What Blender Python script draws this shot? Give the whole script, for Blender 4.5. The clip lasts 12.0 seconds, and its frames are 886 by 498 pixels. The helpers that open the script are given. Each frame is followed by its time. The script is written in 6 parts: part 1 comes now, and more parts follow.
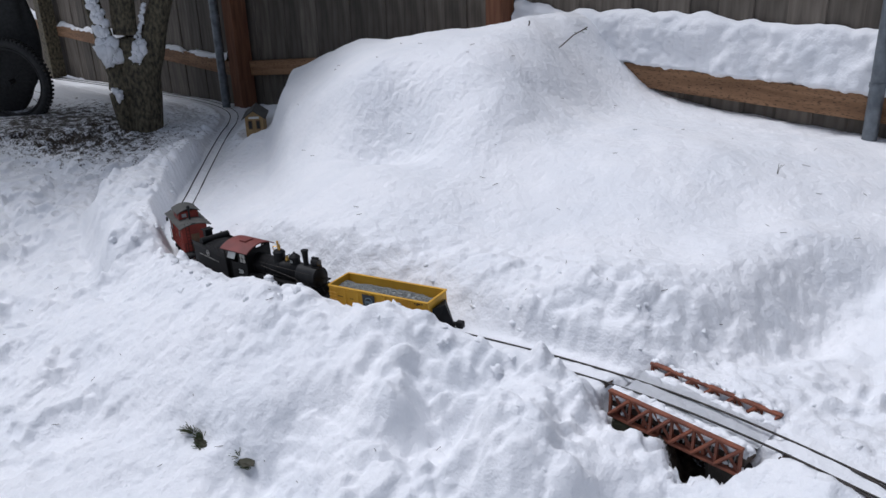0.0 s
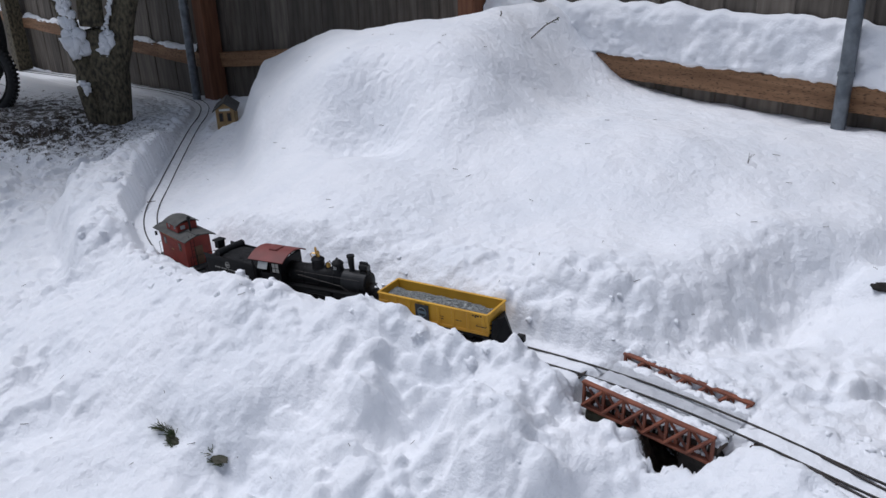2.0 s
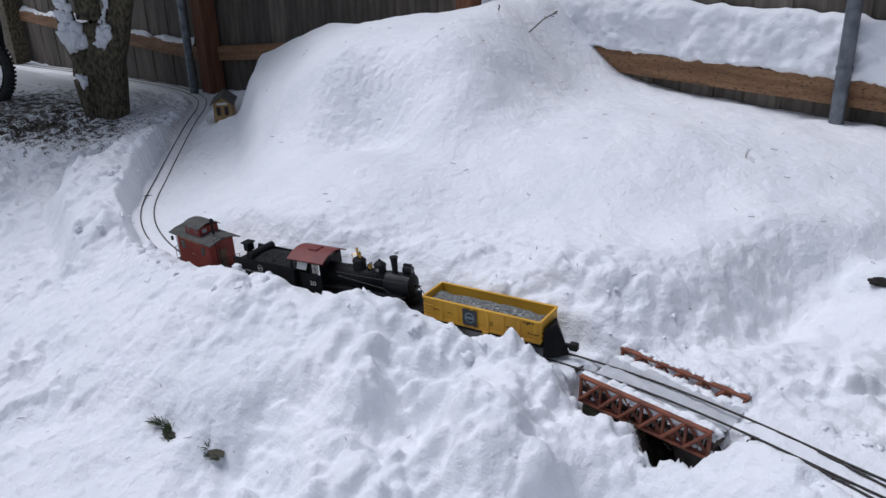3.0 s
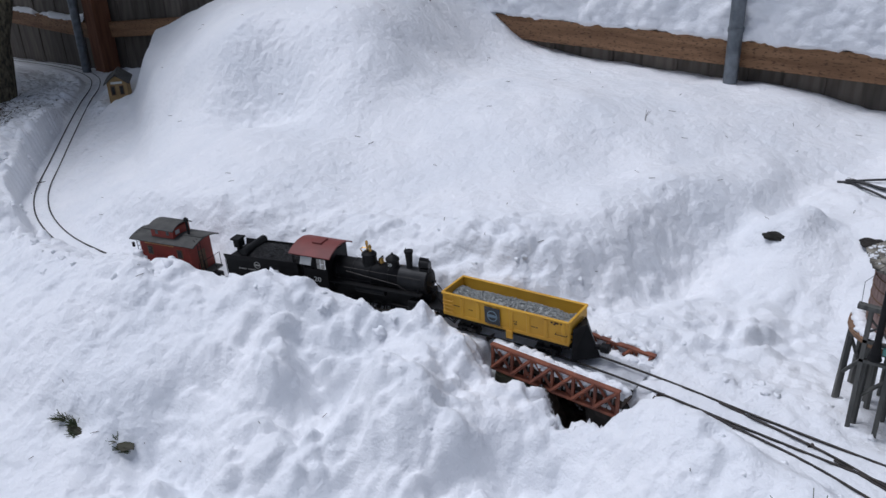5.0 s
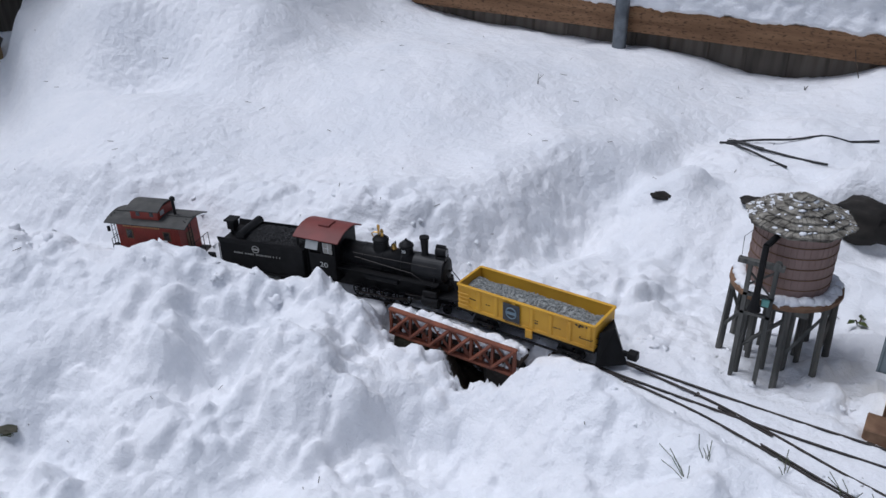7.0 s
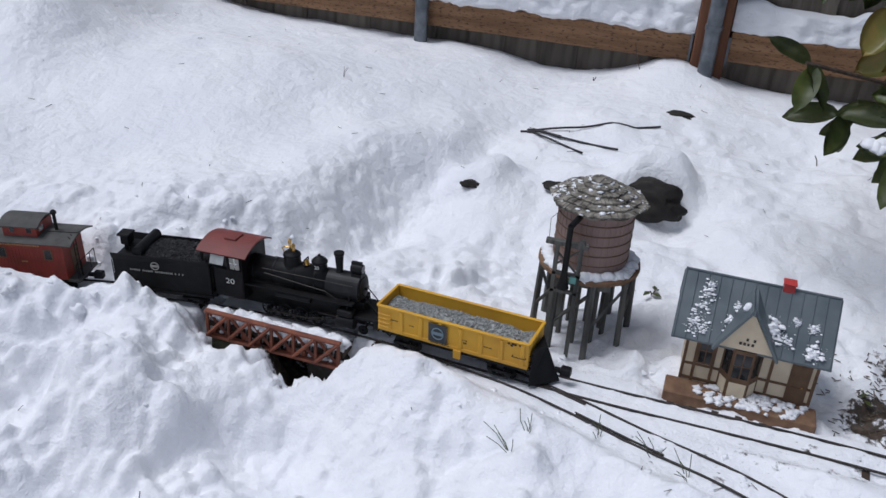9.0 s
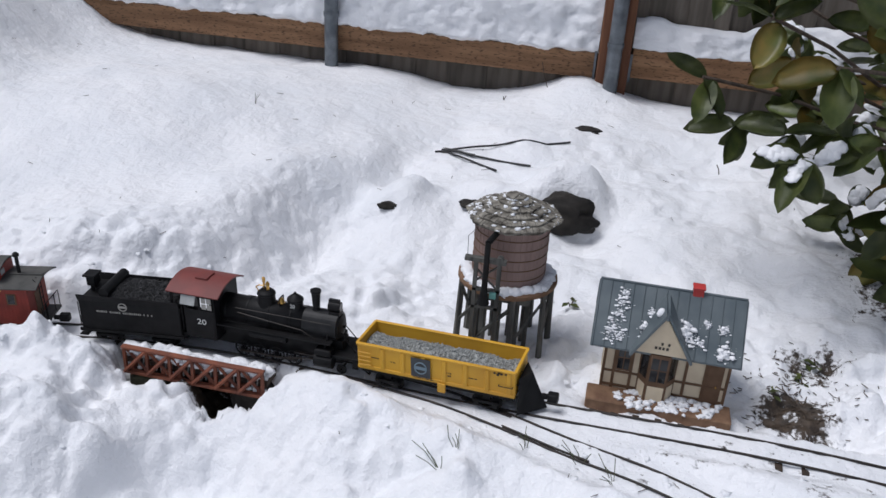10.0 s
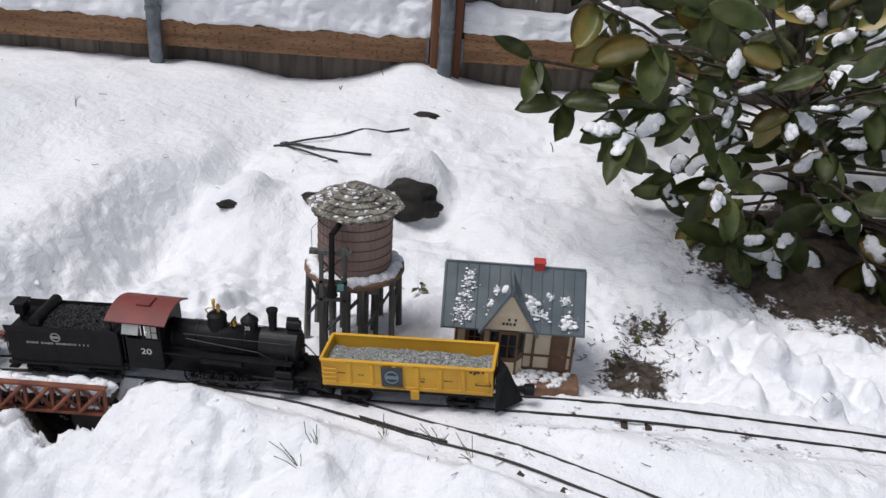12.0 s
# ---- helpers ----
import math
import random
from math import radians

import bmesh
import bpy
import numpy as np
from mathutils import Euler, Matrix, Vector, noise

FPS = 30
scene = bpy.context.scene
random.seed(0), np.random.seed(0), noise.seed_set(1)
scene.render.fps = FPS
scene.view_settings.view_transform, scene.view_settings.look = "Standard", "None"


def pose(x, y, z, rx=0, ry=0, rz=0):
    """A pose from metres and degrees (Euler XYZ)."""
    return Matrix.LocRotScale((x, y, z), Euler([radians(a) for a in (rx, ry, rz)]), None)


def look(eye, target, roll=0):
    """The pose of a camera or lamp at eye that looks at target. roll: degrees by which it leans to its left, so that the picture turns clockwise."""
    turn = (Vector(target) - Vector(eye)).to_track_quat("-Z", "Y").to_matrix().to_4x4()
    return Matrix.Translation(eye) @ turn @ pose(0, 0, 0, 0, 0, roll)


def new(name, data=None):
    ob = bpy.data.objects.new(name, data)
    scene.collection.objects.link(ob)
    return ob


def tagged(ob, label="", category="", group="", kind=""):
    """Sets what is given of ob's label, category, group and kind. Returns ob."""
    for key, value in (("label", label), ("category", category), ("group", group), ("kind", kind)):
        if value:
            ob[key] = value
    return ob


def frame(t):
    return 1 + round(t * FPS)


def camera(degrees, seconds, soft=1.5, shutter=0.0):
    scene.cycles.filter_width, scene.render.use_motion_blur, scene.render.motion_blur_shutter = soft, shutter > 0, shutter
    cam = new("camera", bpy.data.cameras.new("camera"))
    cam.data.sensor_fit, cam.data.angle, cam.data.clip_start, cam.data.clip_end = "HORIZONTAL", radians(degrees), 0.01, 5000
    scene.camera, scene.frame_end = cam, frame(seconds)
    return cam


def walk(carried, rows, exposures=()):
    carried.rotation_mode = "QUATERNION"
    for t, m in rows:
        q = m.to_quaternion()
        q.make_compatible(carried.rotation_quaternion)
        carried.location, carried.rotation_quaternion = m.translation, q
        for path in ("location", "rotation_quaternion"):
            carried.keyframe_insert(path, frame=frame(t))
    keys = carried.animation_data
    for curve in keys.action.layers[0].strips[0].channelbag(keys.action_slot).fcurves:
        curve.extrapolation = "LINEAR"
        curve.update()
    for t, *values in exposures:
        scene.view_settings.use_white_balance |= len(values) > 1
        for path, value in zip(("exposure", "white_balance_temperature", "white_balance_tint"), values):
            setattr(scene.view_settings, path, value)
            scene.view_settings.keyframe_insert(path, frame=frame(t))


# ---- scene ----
cam = camera(55.1, 12.0)
PATH = [
    (0, (0.543, 0.73, 0.998), (-0.814, 1.982, 0.228), -2.1),
    (0.5, (0.543, 0.732, 1.0), (-0.801, 1.998, 0.23), -1.9),
    (1, (0.541, 0.734, 1.0), (-0.79, 2.01, 0.225), -1.7),
    (1.5, (0.539, 0.742, 0.995), (-0.78, 2.024, 0.209), -1.9),
    (2, (0.541, 0.742, 0.999), (-0.77, 2.028, 0.207), -2.0),
    (2.5, (0.541, 0.744, 0.998), (-0.767, 2.029, 0.199), -1.9),
    (4.5, (0.543, 0.761, 0.995), (-0.682, 2.099, 0.152), -2.2),
    (5, (0.55, 0.771, 0.999), (-0.592, 2.161, 0.125), -2.2),
    (5.5, (0.556, 0.776, 0.996), (-0.528, 2.195, 0.096), -2.2),
    (6, (0.561, 0.78, 0.993), (-0.471, 2.219, 0.064), -1.6),
    (6.5, (0.56, 0.777, 0.987), (-0.422, 2.244, 0.046), -0.8),
    (7, (0.555, 0.781, 0.987), (-0.378, 2.277, 0.042), -0.2),
    (7.5, (0.568, 0.782, 0.992), (-0.296, 2.32, 0.049), 0.5),
    (9.5, (0.538, 0.76, 0.982), (0.106, 2.481, 0.059), 4.0),
    (10, (0.548, 0.755, 0.989), (0.19, 2.51, 0.1), 3.6),
    (10.5, (0.555, 0.755, 0.989), (0.301, 2.534, 0.11), 3.3),
    (11, (0.561, 0.756, 0.992), (0.398, 2.549, 0.121), 3.6),
    (11.5, (0.56, 0.755, 0.989), (0.448, 2.554, 0.122), 4.0),
    (12, (0.565, 0.759, 0.989), (0.549, 2.549, 0.098), 4.0),
]
EXPOSURES = [(0, -0.06, 5860, 12.5), (5, -0.17, 5710, 12.5), (7.5, -0.17, 5710, 12.5), (9.5, -0.05, 5910, 12.5), (12, 0.14, 6270, 12.5)]
walk(cam, [(t, look(eye, target, roll)) for t, eye, target, roll in PATH], EXPOSURES)

# ---- world and light: bright overcast winter day ----
world = bpy.data.worlds.new("sky")
scene.world = world
world.use_nodes = True
wn, wl = world.node_tree.nodes, world.node_tree.links
SUN_UP, SUN_TURN = radians(66), radians(256)
sky = wn.new("ShaderNodeTexSky")
sky.sky_type, sky.sun_disc, sky.sun_elevation, sky.sun_rotation = "NISHITA", False, SUN_UP, SUN_TURN
sky.air_density, sky.dust_density = 1.0, 3.0
wn["Background"].inputs["Strength"].default_value = 0.082
cloud = wn.new("ShaderNodeHueSaturation")
cloud.inputs["Saturation"].default_value = 0.5
wl.new(sky.outputs[0], cloud.inputs["Color"])
wl.new(cloud.outputs[0], wn["Background"].inputs["Color"])
sun_data = bpy.data.lights.new("sun", "SUN")
sun_data.energy, sun_data.angle, sun_data.color = 1.85, radians(26), (1.0, 0.97, 0.93)
sun = new("sun", sun_data)
sun_dir = Vector((math.sin(SUN_TURN) * math.cos(SUN_UP), math.cos(SUN_TURN) * math.cos(SUN_UP), math.sin(SUN_UP)))
sun.matrix_world = look(sun_dir * 30, (0, 0, 0))


# ---- materials ----
def material(name, colour, rough=0.7, metal=0.0, second=None, scale=20.0, detail=6.0, mix=(0.35, 0.65), bump=0.0, bump_scale=None, stretch=(1, 1, 1), per_object=0.0, coat=0.0):
    m = bpy.data.materials.new(name)
    m.use_nodes = True
    n, l = m.node_tree.nodes, m.node_tree.links
    b = n["Principled BSDF"]
    b.inputs["Roughness"].default_value, b.inputs["Metallic"].default_value = rough, metal
    b.inputs["Coat Weight"].default_value = coat
    c = n.new("ShaderNodeTexCoord")
    mp = n.new("ShaderNodeMapping")
    mp.inputs["Scale"].default_value = stretch
    l.new(c.outputs["Object"], mp.inputs["Vector"])
    t = n.new("ShaderNodeTexNoise")
    t.inputs["Scale"].default_value, t.inputs["Detail"].default_value = scale, detail
    l.new(mp.outputs[0], t.inputs["Vector"])
    r = n.new("ShaderNodeValToRGB")
    r.color_ramp.elements[0].position, r.color_ramp.elements[1].position = mix
    r.color_ramp.elements[0].color = (*colour, 1)
    r.color_ramp.elements[1].color = (*(second or tuple(min(1, v * 1.25 + 0.004) for v in colour)), 1)
    l.new(t.outputs["Fac"], r.inputs["Fac"])
    out = r.outputs[0]
    if per_object:
        o = n.new("ShaderNodeObjectInfo")
        mr = n.new("ShaderNodeMapRange")
        mr.inputs["To Min"].default_value, mr.inputs["To Max"].default_value = 1 - per_object, 1 + per_object
        l.new(o.outputs["Random"], mr.inputs["Value"])
        h = n.new("ShaderNodeHueSaturation")
        l.new(mr.outputs[0], h.inputs["Value"])
        l.new(out, h.inputs["Color"])
        out = h.outputs[0]
    l.new(out, b.inputs["Base Color"])
    if bump:
        t2 = n.new("ShaderNodeTexNoise")
        t2.inputs["Scale"].default_value, t2.inputs["Detail"].default_value = bump_scale or scale * 3, 5
        l.new(mp.outputs[0], t2.inputs["Vector"])
        bp = n.new("ShaderNodeBump")
        bp.inputs["Strength"].default_value, bp.inputs["Distance"].default_value = 0.6, bump
        l.new(t2.outputs["Fac"], bp.inputs["Height"])
        l.new(bp.outputs[0], b.inputs["Normal"])
    return m


def snowy_ground():
    """Snow with bare, littered soil showing through in the places where it is thin; the soil colour also paints in the
    shade under the bridge.
    """
    m = material("snow_over_soil", (0.8, 0.815, 0.84), 0.6, second=(0.86, 0.865, 0.88), scale=5)
    n, l = m.node_tree.nodes, m.node_tree.links
    b = n["Principled BSDF"]
    snow_colour = b.inputs["Base Color"].links[0].from_socket
    c = n.new("ShaderNodeTexCoord").outputs["Object"]

    def math_node(op, a, v):
        x = n.new("ShaderNodeMath")
        x.operation = op
        for k, w in enumerate((a, v)):
            if isinstance(w, (int, float)):
                x.inputs[k].default_value = w
            else:
                l.new(w, x.inputs[k])
        return x.outputs[0]

    def noise_at(scale, detail=6, rough=0.6):
        t = n.new("ShaderNodeTexNoise")
        t.inputs["Scale"].default_value, t.inputs["Detail"].default_value, t.inputs["Roughness"].default_value = scale, detail, rough
        l.new(c, t.inputs["Vector"])
        return t.outputs["Fac"]

    thin = None
    # The patch at (-0.21, 2.09) paints the bridge gap's shade in soil colour.
    for (x, y), (rx, ry), gain in (((-4.4, 2.42), (1.5, 0.8), 0.47), ((1.57, 2.74), (0.46, 0.38), 0.95), ((0.95, 1.96), (0.85, 0.17), 0.31), ((-0.21, 2.09), (0.14, 0.085), 0.75), ((0.97, 2.22), (0.12, 0.13), 0.55), ((1.03, 2.42), (0.1, 0.1), 0.47)):
        mp = n.new("ShaderNodeMapping")
        mp.inputs["Location"].default_value = (-x / rx, -y / ry, 0)
        mp.inputs["Scale"].default_value = (1 / rx, 1 / ry, 0)
        l.new(c, mp.inputs["Vector"])
        ln = n.new("ShaderNodeVectorMath")
        ln.operation = "LENGTH"
        l.new(mp.outputs[0], ln.inputs[0])
        mr = n.new("ShaderNodeMapRange")
        for key, v in (("From Min", 1.25), ("From Max", 0.35), ("To Min", 0.0), ("To Max", gain)):
            mr.inputs[key].default_value = v
        l.new(ln.outputs["Value"], mr.inputs["Value"])
        thin = mr.outputs[0] if thin is None else math_node("MAXIMUM", thin, mr.outputs[0])
    grain = math_node("ADD", math_node("MULTIPLY", noise_at(20), 0.75), math_node("MULTIPLY", noise_at(95), 0.55))
    edge = n.new("ShaderNodeMapRange")
    edge.inputs["From Min"].default_value, edge.inputs["From Max"].default_value = 1.03, 1.13
    l.new(math_node("ADD", thin, grain), edge.inputs["Value"])
    soil = n.new("ShaderNodeValToRGB")
    soil.color_ramp.elements[0].position, soil.color_ramp.elements[1].position = 0.35, 0.7
    soil.color_ramp.elements[0].color, soil.color_ramp.elements[1].color = (0.018, 0.013, 0.009, 1), (0.085, 0.06, 0.04, 1)
    l.new(noise_at(45), soil.inputs["Fac"])
    mix = n.new("ShaderNodeMixRGB")
    l.new(edge.outputs[0], mix.inputs["Fac"])
    l.new(snow_colour, mix.inputs["Color1"])
    l.new(soil.outputs[0], mix.inputs["Color2"])
    l.new(mix.outputs[0], b.inputs["Base Color"])
    bp = n.new("ShaderNodeBump")
    bp.inputs["Strength"].default_value, bp.inputs["Distance"].default_value = 0.7, 0.012
    l.new(math_node("ADD", noise_at(38, 6, 0.6), math_node("MULTIPLY", noise_at(150, 3), 0.16)), bp.inputs["Height"])
    l.new(bp.outputs[0], b.inputs["Normal"])
    return m


def incised(m):
    """Rows of short dark knife marks, as pressed into treated lumber."""
    n, l = m.node_tree.nodes, m.node_tree.links
    b = n["Principled BSDF"]
    base = b.inputs["Base Color"].links[0].from_socket
    c = n.new("ShaderNodeTexCoord")
    mp = n.new("ShaderNodeMapping")
    l.new(c.outputs["Object"], mp.inputs["Vector"])
    mp.inputs["Scale"].default_value = (55, 1, 190)
    t = n.new("ShaderNodeTexNoise")
    t.inputs["Scale"].default_value, t.inputs["Detail"].default_value = 1.0, 1.0
    l.new(mp.outputs[0], t.inputs["Vector"])
    mu = n.new("ShaderNodeMapRange")
    mu.inputs["From Min"].default_value, mu.inputs["From Max"].default_value, mu.inputs["To Max"].default_value = 0.58, 0.66, 0.7
    l.new(t.outputs["Fac"], mu.inputs["Value"])
    mix = n.new("ShaderNodeMixRGB")
    mix.inputs["Color2"].default_value = (0.04, 0.022, 0.012, 1)
    l.new(mu.outputs[0], mix.inputs["Fac"])
    l.new(base, mix.inputs["Color1"])
    l.new(mix.outputs[0], b.inputs["Base Color"])
    return m


GROUND = snowy_ground()
SNOW = material("snow", (0.8, 0.815, 0.84), 0.6, second=(0.86, 0.865, 0.88), scale=6, bump=0.004, bump_scale=110)
FENCE_WOOD = material("weathered_cedar", (0.075, 0.063, 0.05), 0.85, second=(0.15, 0.128, 0.104), scale=5, stretch=(6, 6, 0.7), bump=0.002, bump_scale=20, per_object=0.3)
RAIL_WOOD = incised(material("treated_lumber", (0.19, 0.098, 0.046), 0.8, second=(0.31, 0.17, 0.085), scale=4, stretch=(1, 12, 12), bump=0.001, bump_scale=14, per_object=0.12))
POST_WOOD = material("stained_post", (0.12, 0.045, 0.022), 0.8, second=(0.2, 0.085, 0.04), scale=4, stretch=(12, 12, 1), bump=0.001)
GALV = material("galvanised_steel", (0.11, 0.125, 0.14), 0.45, 0.6, second=(0.2, 0.22, 0.24), scale=25)
BLACK = material("black_paint", (0.004, 0.004, 0.0045), 0.55, second=(0.009, 0.009, 0.0095), scale=45, bump=0.0002)
SMOKEBOX = material("graphite_paint", (0.01, 0.0105, 0.011), 0.52, 0.1, second=(0.02, 0.02, 0.021), scale=40)
YELLOW = material("yellow_paint", (0.66, 0.36, 0.022), 0.55, second=(0.5, 0.25, 0.018), scale=9, mix=(0.4, 0.75), bump=0.0002)
RED = material("caboose_red", (0.27, 0.032, 0.018), 0.6, second=(0.19, 0.025, 0.015), scale=25)
ROOF_RED = material("red_oxide_roof", (0.2, 0.042, 0.034), 0.62, second=(0.15, 0.034, 0.028), scale=22)
ROOF_GREY = material("tarred_roof", (0.05, 0.05, 0.046), 0.8, second=(0.085, 0.082, 0.075), scale=35)
STEEL = material("dark_rail", (0.012, 0.01, 0.009), 0.55, 0.15, second=(0.034, 0.025, 0.019), scale=60)
TIE = material("plastic_tie", (0.03, 0.02, 0.014), 0.7, second=(0.055, 0.036, 0.024), scale=60)
RUST = material("rust_red_girder", (0.25, 0.082, 0.042), 0.75, second=(0.14, 0.046, 0.028), scale=40, bump=0.0004)
MOSS = material("mossy_stone", (0.03, 0.034, 0.016), 0.9, second=(0.075, 0.068, 0.05), scale=30, bump=0.003)
ROCK = material("wet_dark_rock", (0.008, 0.007, 0.006), 0.92, second=(0.028, 0.024, 0.02), scale=18, bump=0.004)
GRAVEL = material("grey_gravel", (0.2, 0.21, 0.2), 0.9, second=(0.4, 0.41, 0.39), scale=170, mix=(0.3, 0.7), bump=0.001)
COAL = material("coal", (0.012, 0.012, 0.012), 0.5, second=(0.04, 0.04, 0.042), scale=200, bump=0.002)
BRASS = material("brass", (0.5, 0.3, 0.08), 0.3, 0.95)
WHITE = material("white_lettering", (0.65, 0.66, 0.62), 0.6)
GREY_TEXT = material("faded_lettering", (0.3, 0.29, 0.26), 0.7)
DARK_TEXT = material("black_lettering", (0.03, 0.025, 0.02), 0.7)
GOLD_TEXT = material("gold_lettering", (0.42, 0.22, 0.08), 0.7)
PANEL_BLUE = material("dark_herald_panel", (0.03, 0.035, 0.04), 0.6, second=(0.05, 0.055, 0.06), scale=60)
HERALD = material("blue_grey_herald", (0.14, 0.2, 0.24), 0.6)
GLASS = material("dark_pane", (0.012, 0.013, 0.015), 0.12, second=(0.02, 0.022, 0.024))
AWNING = material("grey_canvas", (0.4, 0.41, 0.4), 0.8, second=(0.32, 0.33, 0.32), scale=50)
TANK = material("tank_staves", (0.2, 0.13, 0.11), 0.75, second=(0.28, 0.195, 0.17), scale=14, stretch=(1, 1, 0.15), bump=0.0006)
GREY_WOOD = material("weathered_grey_timber", (0.055, 0.056, 0.052), 0.85, second=(0.13, 0.128, 0.115), scale=25, stretch=(3, 3, 0.4), bump=0.0008)
SHINGLE = material("wood_shingles", (0.07, 0.062, 0.05), 0.9, second=(0.3, 0.28, 0.235), scale=60, bump=0.001)
DECK = material("stained_deck", (0.13, 0.07, 0.04), 0.85, second=(0.22, 0.13, 0.075), scale=40)
SLATE = material("blue_grey_metal_roof", (0.085, 0.108, 0.12), 0.55, 0.1, second=(0.13, 0.155, 0.165), scale=16, bump=0.0002)
CREAM = material("cream_plaster", (0.68, 0.58, 0.42), 0.8, second=(0.58, 0.48, 0.34), scale=25)
TAN = material("tan_siding", (0.4, 0.27, 0.12), 0.8, second=(0.32, 0.21, 0.09), scale=25)
TRIM = material("brown_trim", (0.11, 0.06, 0.03), 0.75, second=(0.16, 0.09, 0.05), scale=30)
CHIMNEY = material("red_chimney", (0.5, 0.04, 0.035), 0.6, second=(0.4, 0.035, 0.03), scale=40)
BARK = material("mottled_bark", (0.03, 0.025, 0.017), 0.9, second=(0.14, 0.12, 0.075), scale=60, stretch=(1, 1, 0.6), bump=0.01, bump_scale=50)
TWIG = material("dark_twig", (0.05, 0.035, 0.025), 0.85, second=(0.1, 0.075, 0.055), scale=60)
RUBBER = material("black_rubber", (0.01, 0.01, 0.01), 0.75, second=(0.022, 0.022, 0.022), scale=60)
CABLE = material("black_cable", (0.008, 0.008, 0.009), 0.5)
LEAF = material("leathery_leaf", (0.06, 0.085, 0.022), 0.4, second=(0.15, 0.172, 0.048), scale=26, mix=(0.35, 0.75), bump=0.0008, bump_scale=120, per_object=0.4)
LEAF_OLD = material("yellowing_leaf", (0.11, 0.135, 0.03), 0.42, second=(0.33, 0.21, 0.05), scale=12, mix=(0.35, 0.7), bump=0.0006, per_object=0.25)
GRASS = material("grass_blade", (0.035, 0.055, 0.016), 0.6, second=(0.1, 0.1, 0.045), scale=40)
for paint, gloss in ((BLACK, 0.22), (SMOKEBOX, 0.3), (COAL, 0.3)):
    paint.node_tree.nodes["Principled BSDF"].inputs["Specular IOR Level"].default_value = gloss
TEAL = material("teal_paint", (0.12, 0.3, 0.27), 0.6)


# ---- mesh helpers ----
def part(name, bm, mat, parent=None, label="", smooth=False):
    me = bpy.data.meshes.new(name)
    bmesh.ops.recalc_face_normals(bm, faces=bm.faces)
    bm.to_mesh(me)
    bm.free()
    if smooth:
        for p in me.polygons:
            p.use_smooth = True
    me.materials.append(mat)
    ob = new(name, me)
    ob.parent = parent
    return tagged(ob, label)


def box(bm, x0, x1, y0, y1, z0, z1, bevel=0.0):
    r = bmesh.ops.create_cube(bm, size=1, matrix=Matrix.Translation(((x0 + x1) / 2, (y0 + y1) / 2, (z0 + z1) / 2)) @ Matrix.Diagonal((x1 - x0, y1 - y0, z1 - z0, 1)))
    if bevel:
        edges = list({e for v in r["verts"] for e in v.link_edges})
        bmesh.ops.bevel(bm, geom=edges, offset=bevel, segments=1, affect="EDGES", profile=0.5)
    return bm


def rod(bm, p, q, r0, r1=None, seg=10):
    p, q = Vector(p), Vector(q)
    d = q - p
    m = Matrix.Translation((p + q) / 2) @ d.to_track_quat("Z", "Y").to_matrix().to_4x4()
    bmesh.ops.create_cone(bm, cap_ends=True, segments=seg, radius1=r0, radius2=r0 if r1 is None else r1, depth=d.length, matrix=m)
    return bm


def B():
    return bmesh.new()


BALLS = {}


def ball(sub):
    if sub not in BALLS:
        bm = bmesh.new()
        bmesh.ops.create_icosphere(bm, subdivisions=sub, radius=1.0)
        bm.verts.index_update()
        BALLS[sub] = [v.co.copy() for v in bm.verts], [[v.index for v in f.verts] for f in bm.faces]
        bm.free()
    return BALLS[sub]


def blob(bm, c, r, seed=0, sub=2, rough=0.35, turn=None):
    """A lumpy pebble, clod or tuft of snow."""
    points, faces = ball(sub)
    c, vs = Vector(c), []
    for p in points:
        d = noise.noise(p * 1.3 + Vector((seed * 3.1, seed * 1.7, 0))) + 0.5 * noise.noise(p * 3.1 + Vector((seed, 0, 5)))
        q = Vector((p.x * r[0], p.y * r[1], p.z * r[2])) * (1 + rough * d)
        vs.append(bm.verts.new(c + (turn @ q if turn else q)))
    for f in faces:
        bm.faces.new([vs[i] for i in f])
    return bm


def ring(bm, c, axis_dir, r, thick, seg=20):
    """A hoop of round section about an axis."""
    turn = Vector(axis_dir).to_track_quat("Z", "Y")
    pts = [Vector(c) + turn @ Vector((math.cos(a) * r, math.sin(a) * r, 0)) for a in np.linspace(0, 2 * math.pi, seg + 1)]
    for a, b in zip(pts, pts[1:]):
        rod(bm, a, b, thick, seg=6)
    return bm


def line_rods(bm, pts, r, seg=6):
    for a, b in zip(pts, pts[1:]):
        rod(bm, a, b, r, seg=seg)
    return bm


def prism(bm, profile, x0, x1):
    """A closed (y, z) profile drawn out along x."""
    a = [bm.verts.new((x0, y, z)) for y, z in profile]
    b = [bm.verts.new((x1, y, z)) for y, z in profile]
    bm.faces.new(a)
    bm.faces.new(b[::-1])
    for i in range(len(a)):
        j = (i + 1) % len(a)
        bm.faces.new((a[i], b[i], b[j], a[j]))
    return bm


def vault(bm, x0, x1, half, z_edge, z_top, thick, n=12):
    """A curved roof, arched across y."""
    top = [(half * u, z_edge + (z_top - z_edge) * (1 - u * u)) for u in np.linspace(-1, 1, n)]
    low = [(y * 0.97, z - thick) for y, z in top[::-1]]
    return prism(bm, top + low, x0, x1)


